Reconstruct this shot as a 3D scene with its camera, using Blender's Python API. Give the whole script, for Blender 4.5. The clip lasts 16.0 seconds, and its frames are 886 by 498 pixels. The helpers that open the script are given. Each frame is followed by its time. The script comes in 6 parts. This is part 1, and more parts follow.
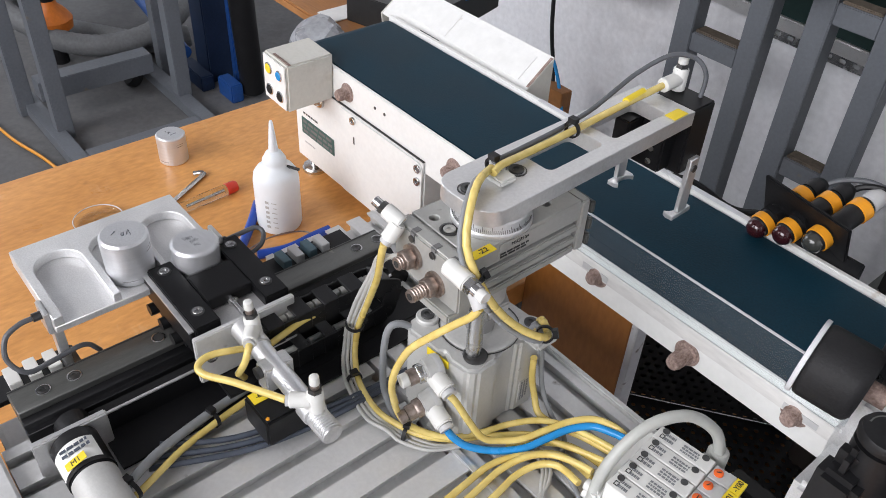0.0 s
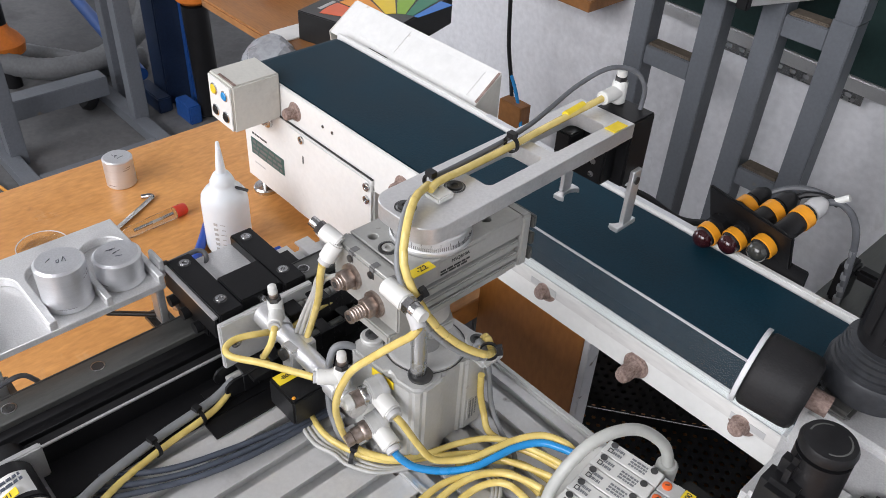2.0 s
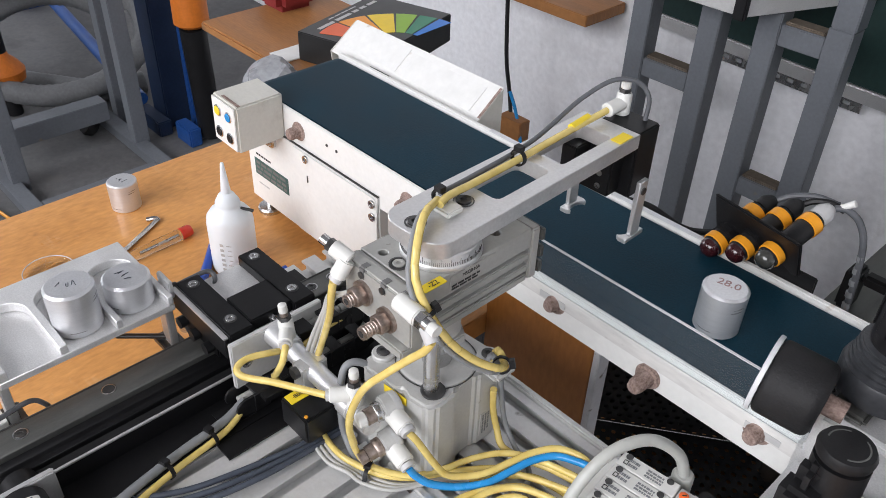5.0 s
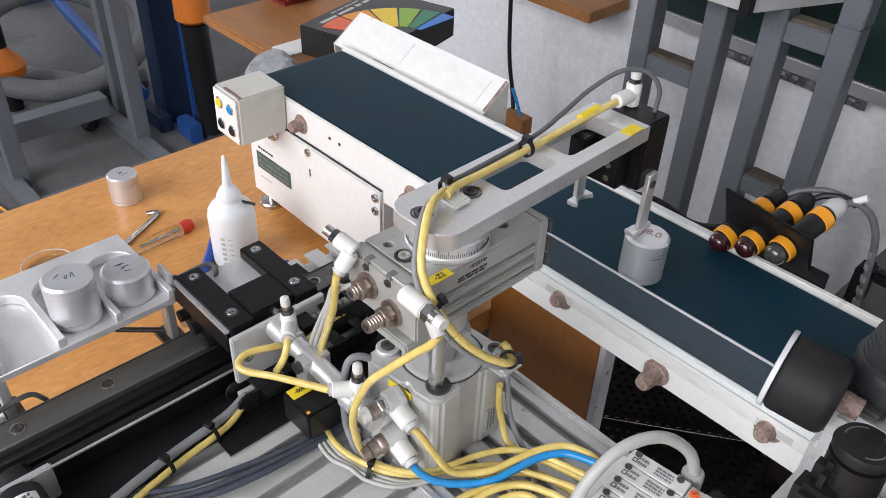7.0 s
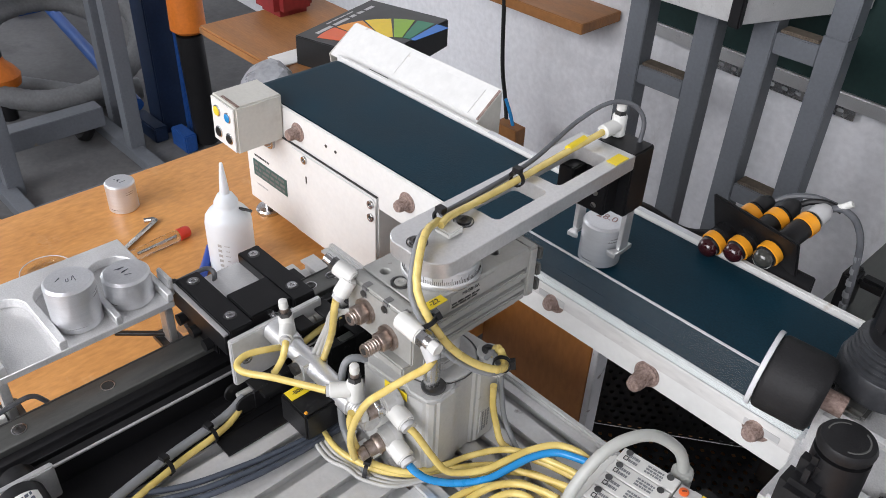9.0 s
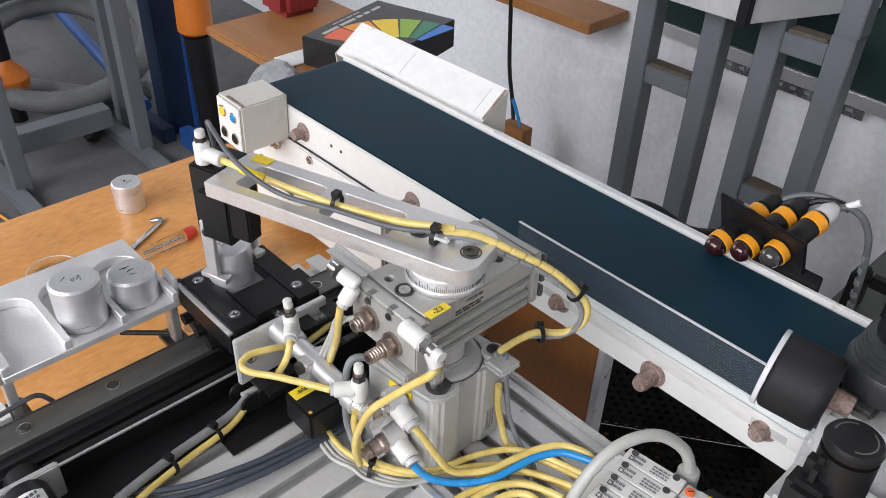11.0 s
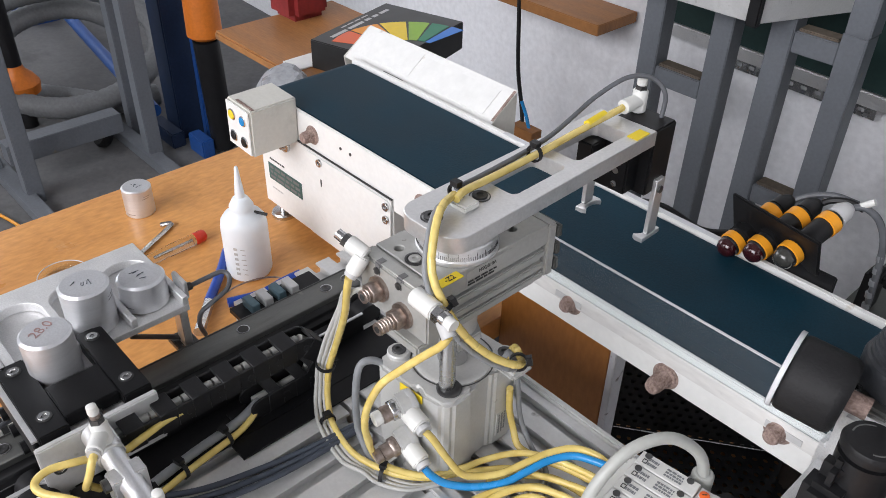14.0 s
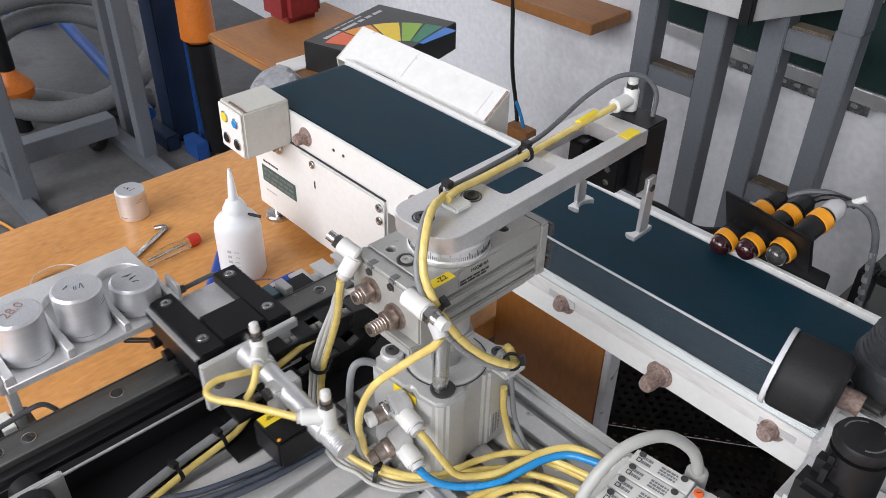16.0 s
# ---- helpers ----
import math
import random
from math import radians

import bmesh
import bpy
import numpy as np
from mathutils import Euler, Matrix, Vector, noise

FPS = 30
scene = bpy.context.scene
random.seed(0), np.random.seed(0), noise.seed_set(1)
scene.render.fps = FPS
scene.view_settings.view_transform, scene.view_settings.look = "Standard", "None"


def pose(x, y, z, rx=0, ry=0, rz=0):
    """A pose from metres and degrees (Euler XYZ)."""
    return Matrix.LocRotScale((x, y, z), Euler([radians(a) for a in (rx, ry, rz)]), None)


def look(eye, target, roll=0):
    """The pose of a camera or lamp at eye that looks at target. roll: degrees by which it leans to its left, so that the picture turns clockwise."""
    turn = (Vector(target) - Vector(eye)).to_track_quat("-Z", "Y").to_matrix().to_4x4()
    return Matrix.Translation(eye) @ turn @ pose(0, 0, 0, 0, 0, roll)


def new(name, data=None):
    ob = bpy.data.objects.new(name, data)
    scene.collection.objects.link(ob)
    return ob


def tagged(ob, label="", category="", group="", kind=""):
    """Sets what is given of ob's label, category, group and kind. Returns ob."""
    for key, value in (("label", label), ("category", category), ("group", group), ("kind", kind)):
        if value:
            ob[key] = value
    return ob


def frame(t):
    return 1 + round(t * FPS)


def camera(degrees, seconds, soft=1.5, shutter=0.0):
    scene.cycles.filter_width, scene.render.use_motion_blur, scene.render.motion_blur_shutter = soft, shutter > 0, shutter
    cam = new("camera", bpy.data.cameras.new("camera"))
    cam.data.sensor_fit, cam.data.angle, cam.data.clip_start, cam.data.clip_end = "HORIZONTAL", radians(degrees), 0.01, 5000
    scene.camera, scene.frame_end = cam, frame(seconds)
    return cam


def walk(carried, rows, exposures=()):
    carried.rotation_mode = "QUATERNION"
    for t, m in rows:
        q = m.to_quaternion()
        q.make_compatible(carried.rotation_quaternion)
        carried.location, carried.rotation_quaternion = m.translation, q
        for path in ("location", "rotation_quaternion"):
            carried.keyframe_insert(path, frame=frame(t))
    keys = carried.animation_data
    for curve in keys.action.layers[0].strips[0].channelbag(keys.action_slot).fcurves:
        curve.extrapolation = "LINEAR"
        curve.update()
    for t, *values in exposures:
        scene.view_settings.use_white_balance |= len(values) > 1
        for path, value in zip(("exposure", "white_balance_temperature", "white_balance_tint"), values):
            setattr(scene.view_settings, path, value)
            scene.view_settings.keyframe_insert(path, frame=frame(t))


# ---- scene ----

cam = camera(56.49, 16.0, soft=0.9, shutter=0.4)
PATH = [
    (0, (0.264, -0.272, 0.534), (-0.894, 0.767, -0.722), 3.5),
    (0.5, (0.266, -0.273, 0.535), (-0.892, 0.772, -0.717), 3.5),
    (1, (0.263, -0.271, 0.534), (-0.895, 0.779, -0.714), 3.5),
    (1.5, (0.273, -0.259, 0.536), (-0.874, 0.817, -0.699), 3.6),
    (2, (0.271, -0.256, 0.532), (-0.858, 0.854, -0.69), 3.6),
    (2.5, (0.278, -0.256, 0.533), (-0.845, 0.871, -0.68), 3.4),
    (3, (0.274, -0.258, 0.529), (-0.853, 0.877, -0.672), 3.1),
    (3.5, (0.27, -0.259, 0.529), (-0.859, 0.878, -0.667), 2.9),
    (4, (0.267, -0.257, 0.529), (-0.872, 0.875, -0.662), 2.6),
    (4.5, (0.269, -0.261, 0.532), (-0.88, 0.865, -0.656), 2.2),
    (7, (0.262, -0.259, 0.522), (-0.887, 0.864, -0.67), 2.4),
    (7.5, (0.271, -0.264, 0.525), (-0.869, 0.876, -0.658), 2.7),
    (8, (0.271, -0.265, 0.525), (-0.87, 0.881, -0.651), 2.7),
    (8.5, (0.27, -0.266, 0.525), (-0.876, 0.881, -0.646), 2.6),
    (9, (0.27, -0.268, 0.525), (-0.88, 0.877, -0.645), 2.7),
    (11.5, (0.272, -0.266, 0.523), (-0.896, 0.863, -0.645), 2.1),
    (12, (0.273, -0.266, 0.524), (-0.899, 0.86, -0.642), 1.9),
    (12.5, (0.273, -0.265, 0.523), (-0.905, 0.859, -0.639), 1.7),
    (13, (0.27, -0.263, 0.522), (-0.908, 0.86, -0.64), 1.6),
    (13.5, (0.27, -0.264, 0.521), (-0.909, 0.857, -0.641), 1.5),
    (14, (0.269, -0.265, 0.521), (-0.913, 0.853, -0.642), 1.5),
    (14.5, (0.269, -0.264, 0.52), (-0.915, 0.853, -0.642), 1.5),
    (15, (0.269, -0.262, 0.52), (-0.914, 0.855, -0.644), 1.4),
    (15.5, (0.27, -0.26, 0.52), (-0.908, 0.862, -0.643), 1.3),
    (16, (0.271, -0.263, 0.521), (-0.907, 0.861, -0.641), 1.1),
]
walk(cam, [(t, look(eye, target, roll)) for t, eye, target, roll in PATH])

# ---------------------------------------------------------------- light
world = bpy.data.worlds.new("sky")
scene.world = world
world.use_nodes = True
_nt = world.node_tree
_sky = _nt.nodes.new("ShaderNodeTexSky")
_sky.sky_type, _sky.sun_disc = "NISHITA", False
_sky.sun_elevation, _sky.sun_rotation = radians(40), radians(200)
_nt.links.new(_sky.outputs["Color"], _nt.nodes["Background"].inputs["Color"])
_nt.nodes["Background"].inputs["Strength"].default_value = 0.12
scene.view_settings.exposure = -0.18


def window_light(name, at, aim, w, h, watts, colour):
    """An area lamp standing in for daylight through an opening out of view."""
    d = bpy.data.lights.new(name, "AREA")
    d.shape, d.size, d.size_y, d.energy, d.color = "RECTANGLE", w, h, watts, colour
    ob = new(name, d)
    ob.matrix_world = look(at, aim)
    return ob


window_light("window_light_south", (-0.1, -2.72, 1.55), (-0.2, 0.2, 0.1), 3.6, 1.6, 148, (0.985, 0.97, 1.0))
# The west lamp is added as fill from the left.
window_light("added_fill_west", (-4.55, -0.6, 1.2), (0.0, 0.0, 0.2), 1.9, 1.7, 42, (0.94, 0.96, 1.0))


# ---------------------------------------------------------------- materials
def material(name, base, rough=0.5, metal=0.0, var=0.12, scale=8.0, fine=120.0, bump=0.0, tint=None, spot=0.0,
             spot_col=(0.1, 0.08, 0.06), stretch=(1, 1, 1), coat=0.0, trans=0.0, ior=1.45, rvar=0.12, emit=0.0, per_object=0.0, spec=0.5):
    m = bpy.data.materials.new(name)
    m.use_nodes = True
    nt = m.node_tree
    b = nt.nodes["Principled BSDF"]
    L = nt.links.new
    tc = nt.nodes.new("ShaderNodeTexCoord")
    mp = nt.nodes.new("ShaderNodeMapping")
    mp.inputs["Scale"].default_value = stretch
    L(tc.outputs["Object"], mp.inputs["Vector"])
    n1, n2 = nt.nodes.new("ShaderNodeTexNoise"), nt.nodes.new("ShaderNodeTexNoise")
    n1.inputs["Scale"].default_value, n1.inputs["Detail"].default_value = scale, 5
    n2.inputs["Scale"].default_value, n2.inputs["Detail"].default_value = fine, 3
    L(mp.outputs[0], n1.inputs["Vector"]), L(mp.outputs[0], n2.inputs["Vector"])
    add = nt.nodes.new("ShaderNodeMath")
    add.operation = "ADD"
    L(n1.outputs["Fac"], add.inputs[0]), L(n2.outputs["Fac"], add.inputs[1])
    ramp = nt.nodes.new("ShaderNodeMapRange")
    ramp.inputs["From Min"].default_value, ramp.inputs["From Max"].default_value = 0.6, 1.4
    L(add.outputs[0], ramp.inputs["Value"])
    mix = nt.nodes.new("ShaderNodeMix")
    mix.data_type = "RGBA"
    lo = [max(0, c * (1 - var)) for c in base]
    hi = [min(1, c * (1 + var)) for c in (tint or base)]
    mix.inputs["A"].default_value, mix.inputs["B"].default_value = (*lo, 1), (*hi, 1)
    L(ramp.outputs[0], mix.inputs["Factor"])
    col = mix.outputs["Result"]
    if per_object:
        oi = nt.nodes.new("ShaderNodeObjectInfo")
        hs = nt.nodes.new("ShaderNodeHueSaturation")
        mr = nt.nodes.new("ShaderNodeMapRange")
        mr.inputs["To Min"].default_value, mr.inputs["To Max"].default_value = 1 - per_object, 1 + per_object
        L(oi.outputs["Random"], mr.inputs["Value"]), L(mr.outputs[0], hs.inputs["Value"]), L(col, hs.inputs["Color"])
        col = hs.outputs["Color"]
    if spot:
        n3 = nt.nodes.new("ShaderNodeTexNoise")
        n3.inputs["Scale"].default_value, n3.inputs["Detail"].default_value = scale * 3.1, 8
        L(tc.outputs["Object"], n3.inputs["Vector"])
        r3 = nt.nodes.new("ShaderNodeMapRange")
        r3.inputs["From Min"].default_value, r3.inputs["From Max"].default_value = 0.72 - spot * 0.3, 0.78
        L(n3.outputs["Fac"], r3.inputs["Value"])
        mx = nt.nodes.new("ShaderNodeMix")
        mx.data_type = "RGBA"
        mx.inputs["B"].default_value = (*spot_col, 1)
        L(r3.outputs[0], mx.inputs["Factor"]), L(col, mx.inputs["A"])
        col = mx.outputs["Result"]
    L(col, b.inputs["Base Color"])
    rr = nt.nodes.new("ShaderNodeMapRange")
    rr.inputs["To Min"].default_value, rr.inputs["To Max"].default_value = max(0.02, rough - rvar), min(1, rough + rvar)
    L(n1.outputs["Fac"], rr.inputs["Value"]), L(rr.outputs[0], b.inputs["Roughness"])
    b.inputs["Metallic"].default_value = metal
    b.inputs["Specular IOR Level"].default_value = spec
    b.inputs["IOR"].default_value = ior
    b.inputs["Coat Weight"].default_value = coat
    b.inputs["Transmission Weight"].default_value = trans
    if emit:
        b.inputs["Emission Color"].default_value, b.inputs["Emission Strength"].default_value = (*base, 1), emit
    if bump:
        bp = nt.nodes.new("ShaderNodeBump")
        bp.inputs["Strength"].default_value, bp.inputs["Distance"].default_value = min(1, bump), 0.001
        L(add.outputs[0], bp.inputs["Height"]), L(bp.outputs[0], b.inputs["Normal"])
    return m


M = dict(
    wood=material("varnished_orange_veneer", (0.60, 0.262, 0.072), 0.32, var=0.16, scale=5, fine=70, tint=(0.68, 0.33, 0.102), stretch=(3, 1, 1), spot=0.12, spot_col=(0.30, 0.12, 0.04), coat=0.1),
    wood_dark=material("bench_wood", (0.34, 0.15, 0.05), 0.5, var=0.3, scale=4, fine=50, stretch=(1, 9, 1), spot=0.3, spot_col=(0.12, 0.07, 0.04)),
    # A darker copy of the table veneer, for the board under the conveyor.
    wood_panel=material("darker_table_veneer", (0.31, 0.115, 0.024), 0.38, var=0.14, scale=5, fine=70, tint=(0.37, 0.15, 0.035), stretch=(3, 1, 1), spot=0.1, spot_col=(0.2, 0.08, 0.03), coat=0.1),
    trim=material("grey_white_edge_band", (0.62, 0.63, 0.65), 0.4, var=0.08, scale=30, spot=0.2),
    belt=material("dark_teal_belt", (0.0035, 0.0235, 0.0385), 0.5, var=0.3, scale=14, fine=600, bump=0.25, tint=(0.0046, 0.0295, 0.048), rvar=0.12, spec=0.14),
    white=material("white_painted_sheet", (0.78, 0.78, 0.76), 0.38, var=0.05, scale=12, fine=200, spot=0.05, spot_col=(0.4, 0.3, 0.2)),
    cream=material("cream_enamel", (0.60, 0.59, 0.54), 0.45, var=0.07, scale=25, fine=300, spot=0.10, spot_col=(0.36, 0.24, 0.14)),
    alu=material("satin_aluminium", (0.70, 0.70, 0.70), 0.38, 0.75, var=0.10, scale=30, fine=500, bump=0.12),
    alu_cast=material("sand_blasted_aluminium", (0.70, 0.70, 0.70), 0.48, 0.55, var=0.16, scale=40, fine=900, bump=0.2),
    alu_turned=material("turned_aluminium", (0.70, 0.71, 0.73), 0.32, 0.68, var=0.12, scale=20, fine=700, stretch=(1, 1, 14), bump=0.2),
    profile=material("anodised_profile", (0.64, 0.64, 0.635), 0.42, 0.35, var=0.08, scale=22, fine=300, spot=0.08, spot_col=(0.25, 0.24, 0.22), bump=0.1),
    slot=material("slot_interior", (0.20, 0.20, 0.20), 0.6, 0.3, var=0.2, scale=40),
    actuator=material("hard_anodised_grey", (0.42, 0.42, 0.40), 0.42, 0.35, var=0.08, scale=40, fine=400, spot=0.05),
    base_grey=material("warm_grey_casting", (0.52, 0.52, 0.505), 0.45, 0.25, var=0.07, scale=30, fine=500, bump=0.15, spot=0.06, spot_col=(0.22, 0.2, 0.18)),
    steel=material("bright_steel", (0.55, 0.55, 0.55), 0.25, 1.0, var=0.1, scale=40),
    steel_dark=material("oiled_steel", (0.10, 0.10, 0.10), 0.35, 0.8, var=0.25, scale=60),
    nickel=material("tarnished_copper_nickel", (0.30, 0.235, 0.20), 0.38, 0.85, var=0.3, scale=90, fine=400, tint=(0.40, 0.335, 0.30)),
    rusty=material("rusty_steel", (0.22, 0.13, 0.10), 0.75, 0.3, var=0.4, scale=120, fine=500, bump=0.6, tint=(0.34, 0.26, 0.23)),
    black=material("black_plastic", (0.010, 0.010, 0.011), 0.42, spec=0.35, var=0.25, scale=30, fine=400, bump=0.1),
    black_ano=material("black_anodised", (0.008, 0.008, 0.009), 0.40, 0.15, spec=0.35, var=0.2, scale=25, fine=300),
    rail=material("dark_grey_rail", (0.125, 0.127, 0.120), 0.34, 0.45, var=0.15, scale=20, fine=300, stretch=(6, 1, 1), spot=0.06, spot_col=(0.25, 0.25, 0.22)),
    dark_casting=material("scuffed_dark_casting", (0.030, 0.032, 0.036), 0.42, 0.0, var=0.35, scale=45, fine=300, bump=0.3, spec=0.6),
    rubber=material("black_rubber", (0.013, 0.013, 0.014), 0.6, spec=0.35, var=0.25, scale=50, fine=600, bump=0.25),
    yellow_tube=material("yellow_polyurethane", (0.80, 0.59, 0.15), 0.22, var=0.10, scale=30, tint=(0.88, 0.71, 0.25), trans=0.2, coat=0.4),
    blue_tube=material("blue_polyurethane", (0.02, 0.26, 0.62), 0.25, var=0.12, scale=40, coat=0.3),
    grey_cable=material("grey_cable", (0.22, 0.23, 0.24), 0.45, var=0.12, scale=50),
    slate_grey=material("dark_grey_cable", (0.10, 0.105, 0.115), 0.4, var=0.25, scale=80),
    white_cable=material("pale_grey_cable", (0.44, 0.44, 0.42), 0.42, var=0.1, scale=50),
    dark_cable=material("slate_cable", (0.055, 0.066, 0.088), 0.5, var=0.2, scale=40),
    pale_hose=material("milky_hose", (0.50, 0.51, 0.48), 0.35, var=0.1, scale=60, trans=0.15),
    white_plastic=material("white_plastic", (0.70, 0.70, 0.67), 0.38, var=0.06, scale=60, spot=0.06),
    grey_plastic=material("light_grey_plastic", (0.50, 0.50, 0.50), 0.42, var=0.08, scale=50),
    yellow=material("yellow_label", (0.82, 0.62, 0.03), 0.45, var=0.06, scale=90),
    ink=material("printed_ink", (0.03, 0.03, 0.03), 0.6, var=0.2, scale=90),
    ink_green=material("dark_green_print", (0.05, 0.11, 0.10), 0.5, var=0.15, scale=120),
    blue_grip=material("blue_vinyl_grip", (0.010, 0.055, 0.34), 0.35, var=0.15, scale=40),
    red=material("red_plastic", (0.60, 0.04, 0.02), 0.3, var=0.12, scale=60),
    orange=material("orange_plastic", (0.80, 0.33, 0.02), 0.38, var=0.1, scale=60),
    orange_lamp=material("orange_button", (0.80, 0.14, 0.03), 0.35, var=0.1, scale=60),
    lens_red=material("dark_red_lens", (0.035, 0.006, 0.008), 0.08, var=0.2, scale=60, coat=0.8),
    lens_clear=material("smoked_lens", (0.045, 0.045, 0.04), 0.16, var=0.2, scale=60, coat=0.8),
    bottle=material("translucent_polyethylene", (0.88, 0.93, 0.97), 0.40, var=0.03, scale=20, trans=0.15),
    acrylic=material("clear_acrylic", (0.93, 0.95, 0.95), 0.06, var=0.02, scale=20, trans=1.0, ior=1.2, rvar=0.03),
    acrylic_hazy=material("hazy_acrylic", (0.80, 0.83, 0.86), 0.12, var=0.08, scale=40, trans=0.95, ior=1.15, rvar=0.08),
    orange_paint=material("burnt_orange_plastic", (0.62, 0.17, 0.02), 0.45, var=0.15, scale=20),
    dirty_tape=material("dirty_cream_tape", (0.66, 0.65, 0.63), 0.40, var=0.14, scale=40, fine=300, spot=0.22, spot_col=(0.42, 0.40, 0.38), stretch=(0.25, 1, 1)),
    red_ink=material("faded_red_ink", (0.34, 0.22, 0.21), 0.6, var=0.2, scale=90),
    cabinet=material("dark_brown_infill", (0.040, 0.034, 0.030), 0.45, var=0.25, scale=8, spot=0.15, spot_col=(0.10, 0.08, 0.06)),
    plinth=material("stained_plinth", (0.56, 0.565, 0.58), 0.85, var=0.2, scale=3, fine=60, bump=0.3, spot=0.3, spot_col=(0.26, 0.25, 0.24)),
    blue=material("blue_paint", (0.015, 0.07, 0.26), 0.45, var=0.2, scale=10, spot=0.12, spot_col=(0.1, 0.1, 0.1)),
    blue_dark=material("dark_blue_paint", (0.012, 0.025, 0.06), 0.5, var=0.25, scale=10),
    grey_paint=material("grey_painted_steel", (0.145, 0.157, 0.175), 0.48, var=0.14, scale=9, fine=150, spot=0.12, spot_col=(0.20, 0.17, 0.13)),
    dust=material("brown_dust", (0.13, 0.105, 0.08), 0.9, var=0.3, scale=30, bump=0.5),
    wall=material("grey_plaster", (0.86, 0.865, 0.89), 0.85, var=0.12, scale=2.2, fine=60, bump=0.3, spot=0.22, spot_col=(0.42, 0.42, 0.43)),
    concrete=material("worn_concrete", (0.130, 0.130, 0.131), 0.8, var=0.2, scale=2.5, fine=70, bump=0.4, spot=0.25, spot_col=(0.15, 0.145, 0.14)),
    ceiling=material("dim_ceiling", (0.30, 0.30, 0.31), 0.8, var=0.06, scale=2),
    board=material("dark_green_board", (0.012, 0.035, 0.032), 0.5, var=0.2, scale=5),
    mesh_black=material("black_perforated_steel", (0.02, 0.02, 0.021), 0.45, 0.4, var=0.25, scale=20),
    hose_grey=material("grey_corrugated_hose", (0.17, 0.175, 0.18), 0.6, var=0.2, scale=15),
    red_paint=material("dark_red_paint", (0.20, 0.02, 0.02), 0.5, var=0.25, scale=20),
    card_black=material("black_carton", (0.02, 0.02, 0.02), 0.35, var=0.2, scale=20),
    pcb=material("green_terminal", (0.09, 0.15, 0.18), 0.5, var=0.2, scale=60),
    film=material("clear_bag", (0.33, 0.34, 0.36), 0.3, var=0.25, scale=30, bump=0.6),
)
for _n, _c in dict(fan_red=(0.75, 0.12, 0.03), fan_orange=(0.80, 0.30, 0.02), fan_yellow=(0.85, 0.60, 0.02), fan_lime=(0.25, 0.45, 0.03), fan_green=(0.01, 0.20, 0.10), fan_blue=(0.02, 0.18, 0.60), paper=(0.78, 0.78, 0.76)).items():
    M[_n] = material("print_" + _n, _c, 0.35, var=0.06, scale=40)


def scuffs(mat, colour, scale, low, high, amount, stretch=(1, 1, 1)):
    """Worn patches with ragged edges over a material's colour."""
    nt = mat.node_tree
    b = [n for n in nt.nodes if n.type == "BSDF_PRINCIPLED"][0]
    old = b.inputs["Base Color"].links[0].from_socket
    tc, mp, n = nt.nodes.new("ShaderNodeTexCoord"), nt.nodes.new("ShaderNodeMapping"), nt.nodes.new("ShaderNodeTexNoise")
    mp.inputs["Scale"].default_value = stretch
    n.inputs["Scale"].default_value, n.inputs["Detail"].default_value, n.inputs["Roughness"].default_value = scale, 9, 0.68
    r, mx = nt.nodes.new("ShaderNodeMapRange"), nt.nodes.new("ShaderNodeMix")
    r.inputs["From Min"].default_value, r.inputs["From Max"].default_value, r.inputs["To Max"].default_value = low, high, amount
    mx.data_type = "RGBA"
    mx.inputs["B"].default_value = (*colour, 1)
    nt.links.new(tc.outputs["Object"], mp.inputs["Vector"]), nt.links.new(mp.outputs[0], n.inputs["Vector"])
    nt.links.new(n.outputs["Fac"], r.inputs["Value"]), nt.links.new(r.outputs[0], mx.inputs["Factor"])
    nt.links.new(old, mx.inputs["A"]), nt.links.new(mx.outputs["Result"], b.inputs["Base Color"])


scuffs(M["wood"], (0.74, 0.46, 0.24), 9, 0.60, 0.72, 0.55, (1, 2.2, 1))
scuffs(M["wood"], (0.25, 0.10, 0.03), 26, 0.66, 0.74, 0.5)
scuffs(M["wall"], (0.42, 0.42, 0.43), 2.0, 0.52, 0.74, 0.6)
scuffs(M["wall"], (0.36, 0.34, 0.32), 7, 0.60, 0.74, 0.5, (1, 1, 0.5))
scuffs(M["concrete"], (0.075, 0.075, 0.075), 3, 0.52, 0.68, 0.7)
scuffs(M["cream"], (0.42, 0.40, 0.36), 18, 0.56, 0.70, 0.6)
scuffs(M["belt"], (0.030, 0.045, 0.055), 12, 0.62, 0.80, 0.35, (0.5, 1, 1))
scuffs(M["black"], (0.05, 0.05, 0.05), 60, 0.64, 0.78, 0.3)
scuffs(M["rail"], (0.045, 0.046, 0.045), 30, 0.52, 0.70, 0.6, (1, 0.15, 1))
scuffs(M["alu"], (0.42, 0.42, 0.42), 35, 0.58, 0.74, 0.5)
scuffs(M["profile"], (0.40, 0.40, 0.40), 25, 0.58, 0.74, 0.5, (1, 0.5, 1))


